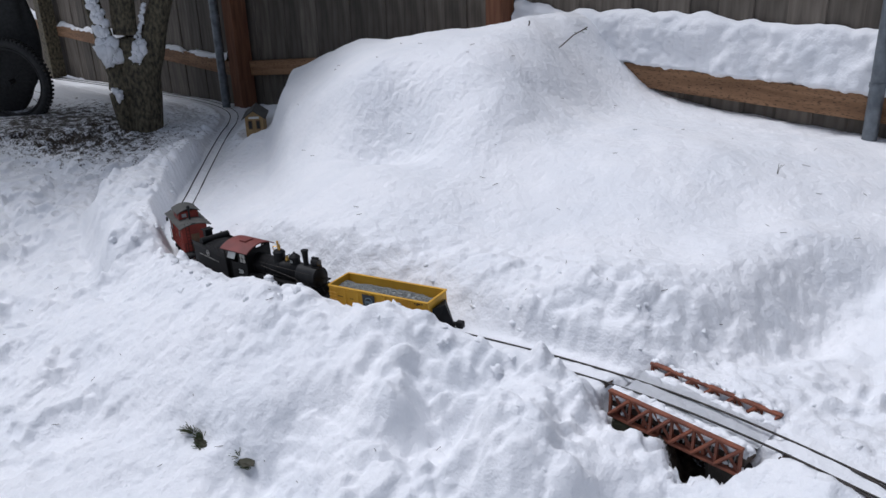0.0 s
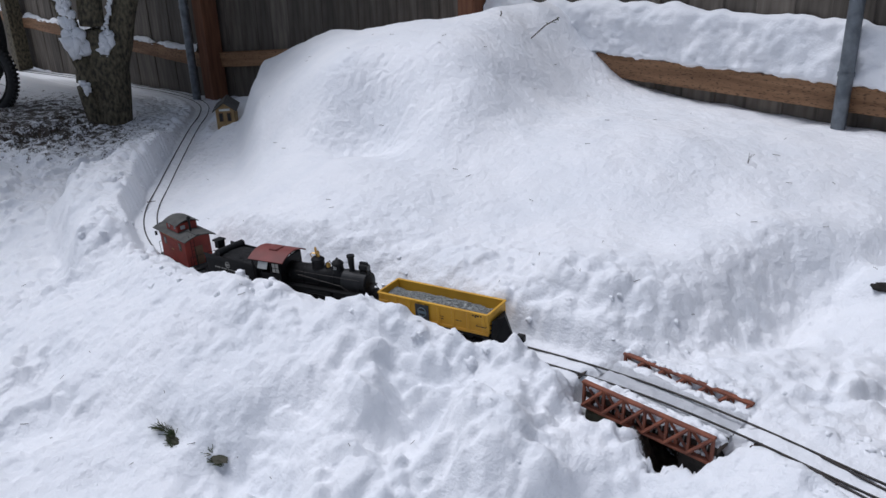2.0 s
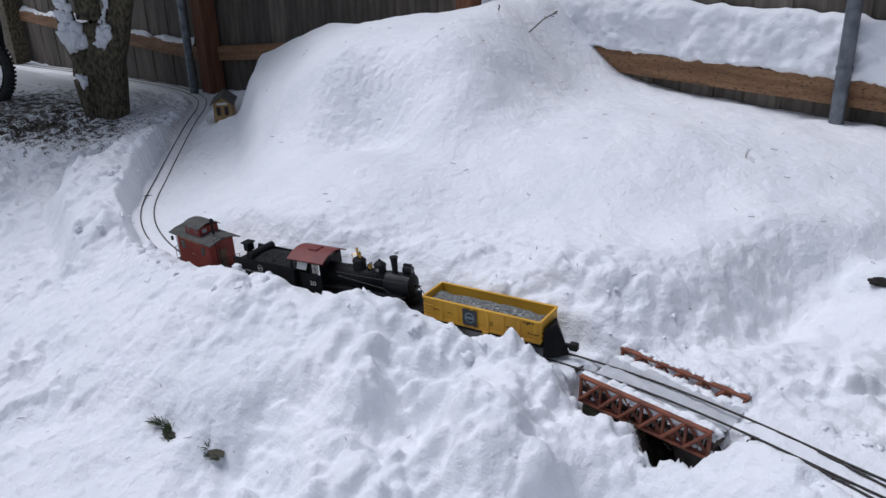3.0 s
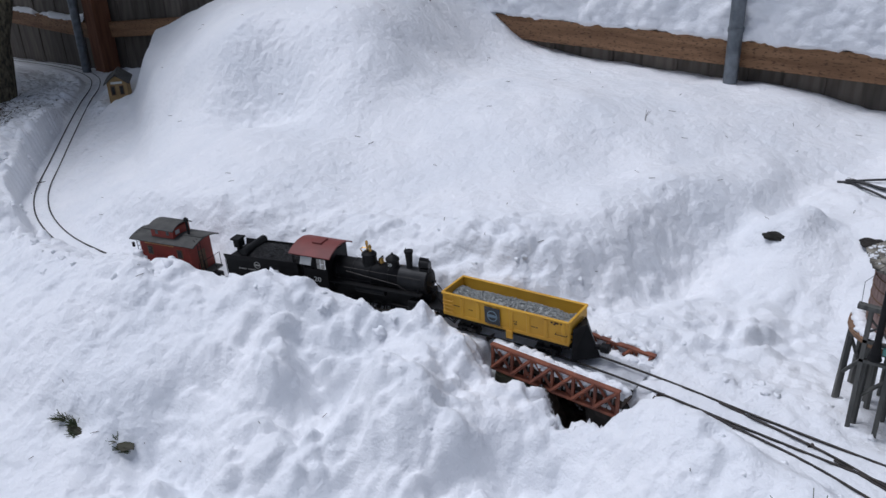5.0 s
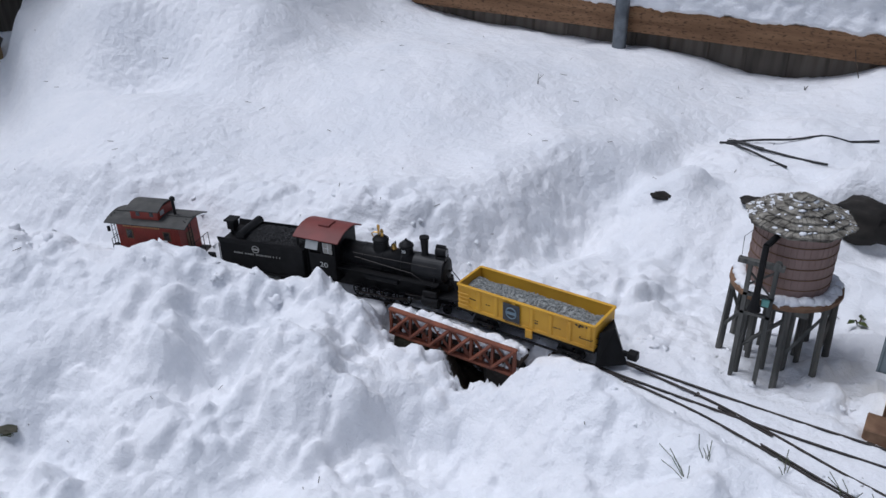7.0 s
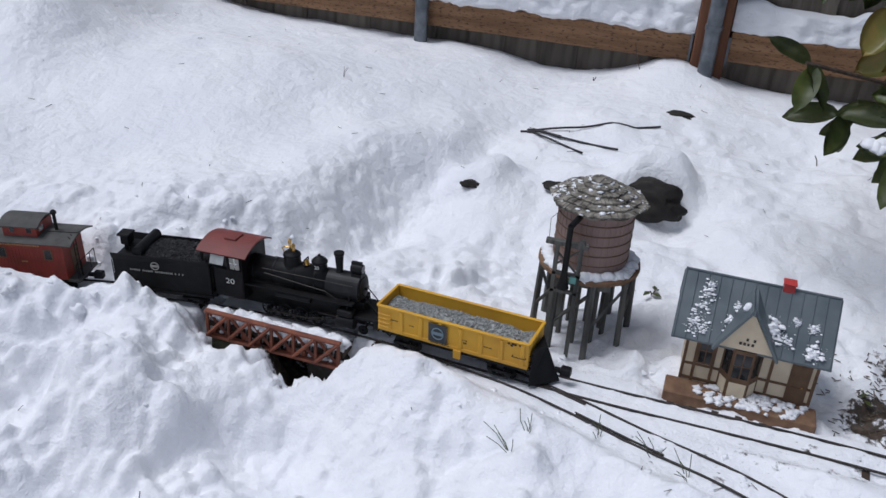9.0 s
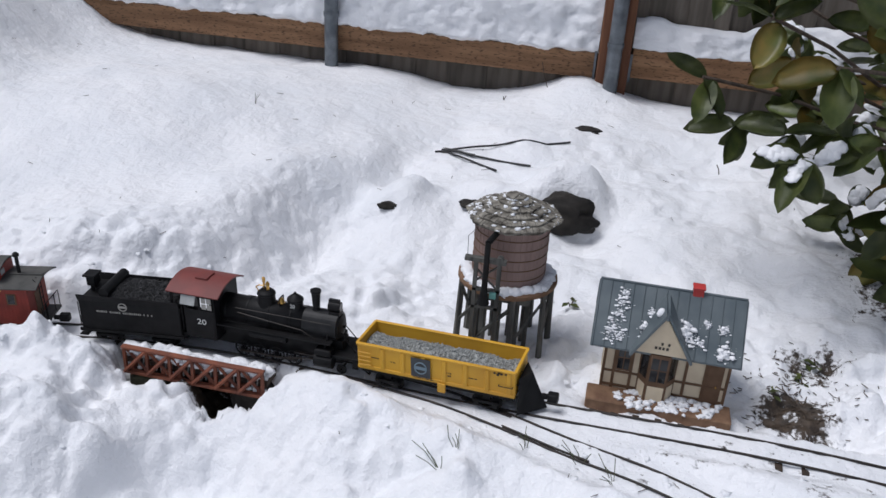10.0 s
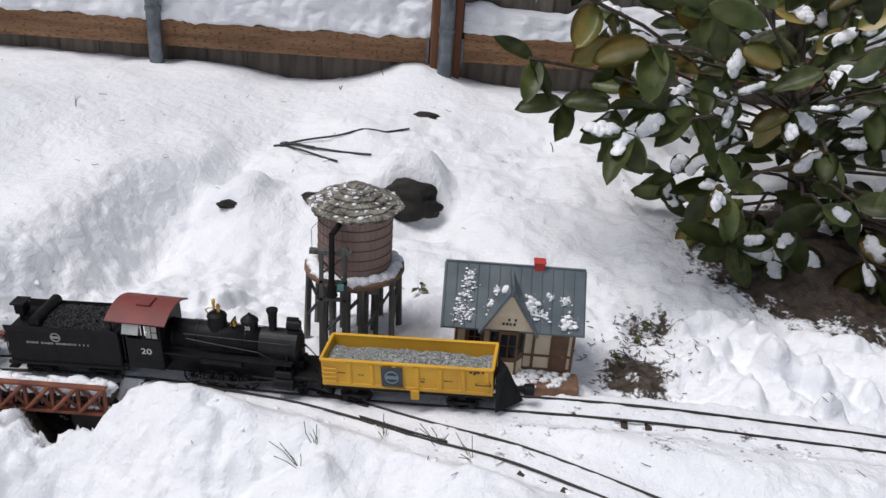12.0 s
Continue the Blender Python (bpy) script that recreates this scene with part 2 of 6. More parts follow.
def turned(bm, c, profile, seg=18):
    """A solid of revolution about the upright through c; profile of (radius, z)."""
    rows = []
    for r, z in profile:
        rows.append([bm.verts.new((c[0] + r * math.cos(2 * math.pi * k / seg), c[1] + r * math.sin(2 * math.pi * k / seg), c[2] + z)) for k in range(seg)])
    for a, b in zip(rows, rows[1:]):
        for k in range(seg):
            bm.faces.new((a[k], a[(k + 1) % seg], b[(k + 1) % seg], b[k]))
    bm.faces.new(rows[0][::-1])
    bm.faces.new(rows[-1])
    return bm


def dashes(name, parent, mat, x0, x1, y, z, high, n, seed, face=-1):
    """A row of lettering too worn to read: upright strokes in one mesh."""
    rs, bm = random.Random(seed), B()
    w = (x1 - x0) / n
    for k in range(n):
        if rs.random() < 0.12:
            continue
        box(bm, x0 + k * w, x0 + (k + rs.uniform(0.5, 0.75)) * w, y, y + face * 0.0006, z, z + high * rs.uniform(0.8, 1.0))
    return part(name, bm, mat, parent)


def lettering(body, size, m, mat, parent):
    cu = bpy.data.curves.new("lettering", "FONT")
    cu.body, cu.size, cu.extrude, cu.align_x, cu.align_y = body, size, 0.0003, "CENTER", "CENTER"
    cu.materials.append(mat)
    ob = new("lettering", cu)
    ob.parent, ob.matrix_basis = parent, m
    return ob


# ---- track line ----
def spline(points, step=0.02):
    pts = [Vector((p[0], p[1], 0)) for p in points]
    pts = [2 * pts[0] - pts[1]] + pts + [2 * pts[-1] - pts[-2]]
    out = []
    for i in range(1, len(pts) - 2):
        a, b, c, d = pts[i - 1 : i + 3]
        n = max(2, int((c - b).length / step))
        for k in range(n):
            t = k / n
            out.append(0.5 * (2 * b + (c - a) * t + (2 * a - 5 * b + 4 * c - d) * t * t + (3 * b - a - 3 * c + d) * t ** 3))
    return out + [pts[-2]]


def rail_z(x):
    """Railhead height: falling away gently towards the far loop, rising a little past the depot."""
    t = np.maximum(0.0, 0.1 - x)
    return -0.055 * t * t / (t + 0.25) + 0.009 * step(-0.3, -0.9, x) * step(-3.2, -2.2, x) + 0.06 * step(0.05, 1.05, x)


MAIN = spline([(-8.086, 3.376), (-6.231, 3.489), (-5.496, 3.504), (-5.005, 3.509), (-4.577, 3.468), (-4.238, 3.375), (-3.967, 3.219), (-3.687, 3.0), (-3.322, 2.73), (-2.967, 2.474),
               (-2.709, 2.292), (-2.484, 2.132), (-2.301, 2.026), (-2.122, 1.951), (-1.921, 1.897), (-1.735, 1.876), (-1.553, 1.877), (-1.286, 1.917), (-0.996, 1.998), (-0.704, 2.066),
               (-0.545, 2.101), (-0.381, 2.125), (-0.207, 2.132), (-0.001, 2.122), (0.23, 2.101), (0.5, 2.067), (0.8, 2.036), (1.13, 2.005), (1.4, 1.98), (2.0, 1.92),
               (3.0, 1.81)])
SIDE = spline([(0.1, 2.112), (0.28, 2.074), (0.41, 2.027), (0.55, 1.965), (0.692, 1.909), (0.815, 1.842), (0.945, 1.768), (1.256, 1.597), (1.726, 1.315)])
LEN = np.concatenate([[0], np.cumsum([(b - a).length for a, b in zip(MAIN, MAIN[1:])])])
MX, MY = np.array([p.x for p in MAIN]), np.array([p.y for p in MAIN])


def on_track(s):
    x, y = float(np.interp(s, LEN, MX)), float(np.interp(s, LEN, MY))
    return Vector((x, y, float(rail_z(x))))


def s_of_x(x):
    return float(np.interp(x, MX, LEN))


# ---- ground: one snow-covered sheet ----
def lattice(x, y, seed):
    rs = np.random.RandomState(seed)
    table = rs.rand(256, 256)
    xi, yi = np.floor(x).astype(int), np.floor(y).astype(int)
    fx, fy = x - xi, y - yi
    fx, fy = fx * fx * (3 - 2 * fx), fy * fy * (3 - 2 * fy)
    g = lambda i, j: table[(xi + i) % 256, (yi + j) % 256]
    return (g(0, 0) * (1 - fx) + g(1, 0) * fx) * (1 - fy) + (g(0, 1) * (1 - fx) + g(1, 1) * fx) * fy - 0.5


def fbm(x, y, scale, octaves, seed, gain=0.5):
    out, amp = 0, 1.0
    for k in range(octaves):
        out, amp, scale = out + amp * lattice(x * scale + 13.7 * k, y * scale + 7.1 * k, seed + k), amp * gain, scale * 2.03
    return out


def step(a, b, v):
    t = np.clip((v - a) / (b - a), 0, 1)
    return t * t * (3 - 2 * t)


def bump(x, y, x0, y0, rx, ry, p=2.0):
    return np.exp(-(np.abs((x - x0) / rx) ** p + np.abs((y - y0) / ry) ** p))


def near_line(x, y, line):
    d = np.full(x.shape, 9.0)
    for a in line[::2]:
        np.minimum(d, np.hypot(x - a.x, y - a.y), out=d)
    return d


def north_of(x, y):
    return y - np.interp(x, MX, MY)


def ground_height(x, y):
    """The lie of the snow without its loose lumps."""
    side = north_of(x, y)
    d = near_line(x, y, MAIN)
    d2 = near_line(x, y, SIDE)
    zt = rail_z(x)
    lump = fbm(x, y, 5.5, 5, 3)
    fine = fbm(x, y, 26, 4, 40, 0.6)
    soft = fbm(x, y, 2.1, 3, 31, 0.45)
    # trodden yard and the bank thrown up beside the line
    yard = -0.2 + 0.1 * step(0.2, 1.2, x) + 0.03 * fbm(x, y, 1.6, 4, 9) + 0.04 * step(-3.1, -3.8, x)
    high = step(-1.9, -1.7, x) * step(-0.36, -0.44, x)
    curve = step(-1.95, -2.15, x) * step(-3.7, -3.2, x)
    crest = 0.01 + (0.07 - 0.032 * step(-0.8, -0.6, x)) * high + 0.1 * curve + 0.03 * bump(x, y, 0.06, 2.0, 0.13, 0.15, 3)
    near = np.minimum(d, d2)
    fall = np.where(curve > 0.5, 0.15 * step(0.15, 0.25, near) + 0.85 * step(0.23 + 0.12 * soft, 0.36 + 0.12 * soft, near), 0.3 * step(0.11, 0.3, near) + 0.7 * step(0.25, 0.8, near))
    bank = (zt + crest - yard) * (1 - fall)
    rugged = step(0.06, 0.17, near) * (0.3 + 0.7 * step(1.0, 0.3, near)) * (1 - 0.3 * step(0.35, 0.8, x))
    broken = step(-1.05, -0.85, x) * step(0.75, 0.45, x)
    south = yard + bank + ((0.07 + 0.07 * broken) * soft + (0.025 + 0.045 * broken) * lump + 0.012 * fine) * rugged + 0.03 * lump * step(0.06, 0.1, near) * step(0.25, 0.1, near) * high
    south = south + 0.05 * bump(x, y, -1.28, 1.62, 0.3, 0.17, 3) - 0.075 * bump(x, y, -0.87, 1.58, 0.075, 0.17, 2.4) - 0.05 * bump(x, y, -0.6, 1.74, 0.08, 0.1) + 0.05 * bump(x, y, -0.73, 1.74, 0.07, 0.05, 3)
    south = south - 0.035 * bump(x, y, -1.09, 1.435, 0.06, 0.03) - 0.03 * bump(x, y, -0.96, 1.475, 0.05, 0.025) - 0.055 * bump(x, y, -0.73, 1.49, 0.07, 0.04) + 0.04 * bump(x, y, -0.45, 1.78, 0.13, 0.1, 3) - 0.05 * step(-0.02, 0.02, (x + 0.3) - 0.3 * (y - 1.65)) * bump(x, y, -0.17, 1.76, 0.2, 0.15, 4)
    # the great heap and the bed behind the line
    tall = 0.26 + 0.13 * step(-3.1, -1.8, x)
    rear = 0.5 + 1.0 * step(-2.2, -1.75, x)
    along = x + 2.1 + 0.07 * fbm(x, y, 2, 3, 80) + np.where(x < -2.1, 0.75 * (y - 3.25), 0.25 * (y - 3.25))
    over = np.abs(along / np.where(along < 0, 1.7, 0.55)) ** np.where(along < 0, 9.0, 4.0)
    edge = d + 0.05 * fbm(x, y, 3.0, 3, 88)
    gate = 0.12 * step(0.07, 0.3, edge) + 0.88 * step(0.29, 0.44, edge)
    lip = y + 0.1 * fbm(x, y, 1.3, 3, 84)
    heap = tall * (0.55 * np.exp(-(over + np.abs((lip - 3.25) / np.where(lip < 3.25, 0.6, rear)) ** 5)) + 0.45 * np.exp(-(over + np.abs((y - 3.25) / np.where(y < 3.25, 0.95, rear)) ** 2.4)))
    heap = heap * (1 - (1 - gate) * step(-1.75, -2.15, x))
    skirt = 0.15 * bump(x, y, -0.95, 3.05, 0.62, 0.45, 2.2) + 0.075 * bump(x, y, -1.55, 2.42, 0.75, 0.38) + 0.04 * bump(x, y, -0.62, 2.44, 0.24, 0.24)
    stones = 0.03 * bump(x, y, 0.46, 3.05, 0.13, 0.1, 2.4) + 0.085 * bump(x, y, 0.45, 2.99, 0.095, 0.075, 4) + 0.05 * bump(x, y, -0.03, 2.87, 0.085, 0.075, 4) + 0.045 * bump(x, y, 0.27, 2.94, 0.12, 0.07, 3) - 0.05 * bump(x, y, 0.46, 2.84, 0.1, 0.09, 3)
    by_fence = 0.06 * bump(x, y, 0.4, 3.86, 0.14, 0.2) - 0.03 * bump(x, y, -0.05, 3.87, 0.17, 0.25) + 0.08 * bump(x, y, -1.75, 3.9, 0.35, 0.3)
    hollow = -0.16 * bump(x, y, -1.72, 2.68, 0.22, 0.17) + 0.05 * bump(x, y, -2.06, 2.7, 0.13, 0.22) - 0.05 * bump(x, y, -1.95, 2.62, 0.4, 0.12) - 0.05 * bump(x, y, 0.02, 2.55, 0.2, 0.2) - 0.02 * bump(x, y, -0.08, 2.95, 0.05, 0.22) + 0.02 * bump(x, y, 0.05, 3.0, 0.07, 0.25)
    # a scooped flank facing the bridge
    flank = x + 0.27 - 0.3 * (y - 2.6) + 0.05 * fbm(x, y, 4, 3, 91)
    hollow = hollow + (0.075 * bump(flank, y, -0.13, 2.6, 0.14, 0.4) - 0.08 * bump(flank, y, 0.05, 2.58, 0.09, 0.34)) * step(2.16, 2.3, y)
    wall = 0.012 * step(0.09, 0.15, d + 0.03 * lump) * step(0.5, 0.2, d) * step(-1.7, -1.2, x) * step(-0.35, -0.6, x)
    bed = zt * step(-1.5, -2.2, x) * step(0.85, 0.35, d) + 0.005 + 0.125 * step(2.35, 3.8, y) * (1 - 0.9 * step(-1.9, -2.5, x) * step(3.2, 3.6, y)) + skirt + by_fence + hollow + stones + wall * (1 + 1.6 * lump)
    far_left = step(-3.7, -3.95, x)
    dimple = np.clip(np.maximum(0.25 * step(0.02, 0.25, fbm(x, y, 1.4, 2, 95)), np.maximum(bump(x, y, -1.8, 2.72, 0.3, 0.22), bump(flank, y, 0.0, 2.55, 0.14, 0.34))), 0, 1)
    pocks = np.abs(fbm(x, y, 21, 3, 73, 0.55))
    rough_north = 0.032 * fbm(x, y, 2.2, 3, 60) + 0.014 * fbm(x, y, 5.5, 3, 67) + 0.06 * fbm(x, y, 3.9, 4, 64) * step(-0.3, 0.1, x) * step(3.7, 3.3, y) * step(2.25, 2.5, y) + 0.026 * pocks * dimple + 0.003 * fine + 0.009 * fine * step(0.5, 0.1, d)
    north = (bed + heap) * (1 - far_left) + far_left * (zt - 0.03 + 0.02 * fbm(x, y, 3, 4, 66)) + rough_north
    z = np.where(side > 0, north, south)
    bare = np.clip(0.3 * bump(x, y, 0.25, 2.09, 0.13, 0.06) + 0.6 * bump(x, y, 0.74, 1.84, 0.09, 0.03) + 0.7 * bump(x, y, 0.92, 1.99, 0.07, 0.02) + 0.2 * bump(x, y, -2.3, 2.08, 0.2, 0.2) + 0.15 * step(-2.1, -2.5, x), 0, 1)
    groove = zt - 0.0035 - bare * (0.002 + 0.016 * np.clip(lump + 0.05, 0, 1)) + 0.004 * fine
    for gap in (d, d2):
        cut = step(0.052, 0.09 + 0.13 * step(-0.7, -1.0, x) * (side > 0), gap + 0.02 * lump)
        z = z * cut + groove * (1 - cut)
    z = z + 0.045 * bump(x, y, 1.42, 2.72, 0.3, 0.28)
    # the snow in front of the bridge and the gap under it
    scoop = bump(x, y, -0.22, 1.98, 0.17, 0.1, 3) * step(0.055, 0.075, d)
    z = z * (1 - 0.85 * scoop) + (-0.088 + 0.05 * lump + 0.035 * bump(x, y, -0.235, 2.0, 0.04, 0.06)) * 0.85 * scoop
    pit = bump(x + 0.06 * lump + 0.05 * fine, y + 0.04 * lump + 0.05 * fine, -0.215, 2.1, 0.165, 0.095, 7)
    z = z * (1 - pit) + (-0.15 + 0.03 * fine + 0.11 * bump(x, y, -0.235, 2.04, 0.035, 0.05)) * pit
    halt = bump(x, y, -3.4, 3.03, 0.16, 0.15, 4) * (1 - np.exp(-(d / 0.07) ** 2))
    z = z * (1 - halt) + (-0.165 + 0.01 * fine) * halt
    stand = bump(x, y, 0.704, 2.142, 0.16, 0.058, 6)
    return z * (1 - stand) + (0.01 + 0.02 * fine) * stand


def axis(lo, a, b, hi, fine):
    n = int((b - a) / fine)
    far = lambda s, e, k: s + (e - s) * (np.linspace(0, 1, k) ** 3)
    return np.concatenate([far(a, lo, 26)[:0:-1], np.linspace(a, b, n), far(b, hi, 26)[1:]])


XS, YS = axis(-60, -4.8, 2.2, 60, 0.006), axis(-60, 0.9, 3.93, 60, 0.006)
CORE_X, CORE_Y = np.flatnonzero((XS >= -4.8) & (XS <= 2.2)), np.flatnonzero((YS >= 0.9) & (YS <= 3.93))


def lumps(px, py, rs, low, high_r, flat, warp):
    """Rounded lumps of snow, run together where they touch: their height over the snow they lie on."""
    gx, gy = XS[CORE_X], YS[CORE_Y]
    pitch_x, pitch_y = gx[1] - gx[0], gy[1] - gy[0]
    out = np.zeros((len(gy), len(gx)))
    radii = low + (high_r - low) * rs.rand(len(px)) ** 2.2
    for x, y, r in zip(px, py, radii):
        reach = r * 1.7
        i0, i1 = int(max(0, (x - reach - gx[0]) / pitch_x)), int(min(len(gx), (x + reach - gx[0]) / pitch_x + 2))
        j0, j1 = int(max(0, (y - reach - gy[0]) / pitch_y)), int(min(len(gy), (y + reach - gy[0]) / pitch_y + 2))
        if i1 - i0 < 2 or j1 - j0 < 2:
            continue
        X, Y = np.meshgrid(gx[i0:i1] - x, gy[j0:j1] - y)
        a, k = rs.rand() * 6.28, 0.65 + 0.35 * rs.rand()
        u, v = math.cos(a) * X + math.sin(a) * Y, (math.cos(a) * Y - math.sin(a) * X) / k
        q = np.hypot(u, v) / r * (1 + warp[j0:j1, i0:i1])
        dome = np.clip(1 - q * q, 0, 1) ** 0.55 * r * flat * (0.6 + 0.5 * rs.rand()) * (1 + 0.2 * u / r)
        np.maximum(out[j0:j1, i0:i1], dome, out=out[j0:j1, i0:i1])
    return out


def loose_snow(X, Y):
    rs = np.random.RandomState(7)
    d = np.minimum(near_line(X, Y, MAIN), near_line(X, Y, SIDE))
    side = north_of(X, Y)
    warp = 1.0 * fbm(X, Y, 24, 3, 120, 0.5)
    # where it was thrown: the broken bank, the wall by the line, the bank round the curve
    patchy = 0.3 + 0.7 * step(-0.12, 0.2, fbm(X, Y, 3.2, 3, 130))
    bank = step(-1.05, -0.75, X) * step(0.75, 0.4, X) * step(1.0, 0.75, d)
    edge = step(0.3, 0.12, d) * step(0.9, 0.6, X)
    curve = step(-1.9, -2.2, X) * step(-3.8, -3.3, X) * step(0.6, 0.3, d)
    south = np.clip(np.maximum(np.maximum(0.95 * bank, (0.45 + 0.3 * step(0.16, 0.1, d)) * edge), 1.0 * curve) * patchy + 0.1, 0, 1)
    wall = (0.25 + 0.4 * step(-1.05, -0.9, X)) * step(-1.9, -1.1, X) * step(-0.3, -0.5, X) * step(0.34, 0.2, d)
    bed = 0.8 * step(-0.2, 0.05, X) * step(2.75, 2.4, Y) + 0.42 * step(0.45, 0.65, X) * step(3.5, 3.0, Y) + 0.4 * step(0.82, 0.95, X) * step(2.7, 2.5, Y)
    north = np.clip(np.maximum(wall, np.maximum(0.3 * step(0.22, 0.1, d), bed * patchy)) + 0.02, 0, 1)
    mask = np.where(side > 0, north, south) * step(0.062, 0.1, d)
    mask = mask * (1 - bump(X, Y, 0.704, 2.142, 0.165, 0.065, 6)) * (1 - bump(X, Y, -0.215, 2.12, 0.17, 0.08, 8)) * (1 - bump(X, Y, 1.55, 2.7, 0.38, 0.28, 4))
    out = 0
    for n, low, high_r, flat, share in ((1000, 0.035, 0.095, 0.55, 1.0), (5200, 0.018, 0.045, 0.72, 0.95), (13000, 0.011, 0.02, 0.72, 0.75)):
        px, py = rs.uniform(-4.4, 2.0, n), rs.uniform(1.0, 3.3, n)
        out = out + share * lumps(px, py, rs, low, high_r, flat, warp)
    out = (2 * out + np.roll(out, 1, 0) + np.roll(out, -1, 0)) / 4
    out = (2 * out + np.roll(out, 1, 1) + np.roll(out, -1, 1)) / 4
    out = out * mask
    # boot prints and scuffs in the yard
    trod = step(-1.1, -1.5, X) * step(0.42, 0.6, d) * (side < 0)
    prints = lumps(rs.uniform(-4.4, -1.0, 520), rs.uniform(0.9, 2.6, 520), rs, 0.04, 0.11, 0.5, 0.5 * warp)
    crumbs = lumps(rs.uniform(-4.4, -1.0, 3600), rs.uniform(0.9, 2.6, 3600), rs, 0.014, 0.055, 0.55, warp)
    return out + trod * (0.8 * crumbs * step(-0.15, 0.15, fbm(X, Y, 4.1, 2, 140)) - prints)


def build_ground():
    X, Y = np.meshgrid(XS, YS)
    Z = ground_height(X, Y)
    core = np.ix_(CORE_Y, CORE_X)
    Z[core] += loose_snow(X[core], Y[core])
    nx, ny = len(XS), len(YS)
    me = bpy.data.meshes.new("ground")
    i = np.arange(nx * ny).reshape(ny, nx)
    quads = np.stack([i[:-1, :-1], i[:-1, 1:], i[1:, 1:], i[1:, :-1]], -1).reshape(-1, 4)
    me.vertices.add(nx * ny)
    me.vertices.foreach_set("co", np.stack([X, Y, Z], -1).astype(np.float32).ravel())
    me.loops.add(quads.size)
    me.loops.foreach_set("vertex_index", quads.ravel().astype(np.int32))
    me.polygons.add(len(quads))
    me.polygons.foreach_set("loop_start", (np.arange(len(quads)) * 4).astype(np.int32))
    me.polygons.foreach_set("use_smooth", np.ones(len(quads), bool))
    me.update(calc_edges=True)
    me.materials.append(GROUND)
    tagged(new("ground", me), "deep fresh snow heaped over a garden bed", "snow", kind="structure")
    return Z


SNOW_Z = build_ground()


def ground_at(x, y):
    """Height of the snow at a place, from its sheet."""
    i, j = int(np.searchsorted(XS, x)) - 1, int(np.searchsorted(YS, y)) - 1
    u, v = (x - XS[i]) / (XS[i + 1] - XS[i]), (y - YS[j]) / (YS[j + 1] - YS[j])
    return float((SNOW_Z[j, i] * (1 - u) + SNOW_Z[j, i + 1] * u) * (1 - v) + (SNOW_Z[j + 1, i] * (1 - u) + SNOW_Z[j + 1, i + 1] * u) * v)


# ---- fence ----
def fence_boards(x0, y0, x1, y1, z0, z1, parent, width=0.14):
    run = Vector((x1 - x0, y1 - y0, 0))
    shapes = []
    for k in range(4):
        bm = box(B(), -0.004, width + 0.003, 0, 0.018, z0, z1, 0.003)
        ob = part("board", bm, FENCE_WOOD, parent)
        shapes.append(ob.data)
        ob.matrix_basis = pose(x0, y0, 0, 0, 0, math.degrees(math.atan2(run.y, run.x))) @ pose(k * width, 0.006 * (k % 2) + random.uniform(-0.002, 0.002), 0)
    for k in range(4, int(run.length / width)):
        ob = new("board", shapes[k % 4])
        ob.parent = parent
        ob.matrix_basis = pose(x0, y0, 0, 0, 0, math.degrees(math.atan2(run.y, run.x))) @ pose(k * width, 0.006 * (k % 2) + random.uniform(-0.002, 0.002), random.uniform(-0.01, 0.01))


def fence_pole(x, y, z0, parent):
    bm = rod(B(), (x, y, z0), (x, y, 1.4), 0.026, seg=24)
    ob = part("pole", bm, GALV, parent, "galvanised steel pole", smooth=False)
    ring_bm = rod(B(), (x, y, 0.33), (x, y, 0.345), 0.029, seg=24)
    part("collar", ring_bm, GALV, ob)


fence = tagged(new("wall_fence"), "weathered grey cedar board fence behind the snow", "fence", kind="structure")
fence_boards(-2.35, 3.905, 4.0, 3.905, -0.1, 1.35, fence)
fence_boards(-4.42, 3.62, -2.35, 3.9, -0.3, 1.35, fence)
fence_boards(-12.0, 3.55, -4.42, 3.55, -0.4, 1.35, fence)
part("rail", box(B(), -2.3, 0.436, 3.867, 3.904, 0.197, 0.292, 0.003), RAIL_WOOD, fence, "treated brown rail with incised marks")
part("rail", box(B(), 0.56, 4.0, 3.867, 3.904, 0.215, 0.318, 0.003), RAIL_WOOD, fence, "treated brown rail with incised marks")
part("post", box(B(), 0.44, 0.552, 3.84, 3.904, -0.1, 1.38, 0.004), POST_WOOD, fence, "red-brown stained post")
part("post", box(B(), -2.41, -2.31, 3.79, 3.89, 0.0, 1.38, 0.004), POST_WOOD, fence, "red-brown stained post")
part("post", box(B(), -4.43, -4.32, 3.5, 3.61, -0.4, 1.38, 0.004), POST_WOOD, fence, "red-brown stained post")
part("post", box(B(), -7.52, -7.4, 3.4, 3.52, -0.4, 1.38, 0.004), BARK, fence, "dark wooden post")
fence_pole(-0.565, 3.835, -0.1, fence)
fence_pole(0.497, 3.808, -0.1, fence)
fence_pole(-4.46, 3.46, -0.4, fence)
part("rail", box(B(), -7.4, -4.43, 3.512, 3.549, -0.04, 0.05, 0.003), RAIL_WOOD, fence)
part("rail", box(B(), -12, -7.52, 3.512, 3.549, -0.02, 0.07, 0.003), RAIL_WOOD, fence)
slope = part("rail", box(B(), 0, 2.05, -0.037, 0, -0.09, 0.0, 0.003), RAIL_WOOD, fence)
slope.matrix_basis = pose(-4.32, 3.615, 0.055, 0, -6.5, 7.6)
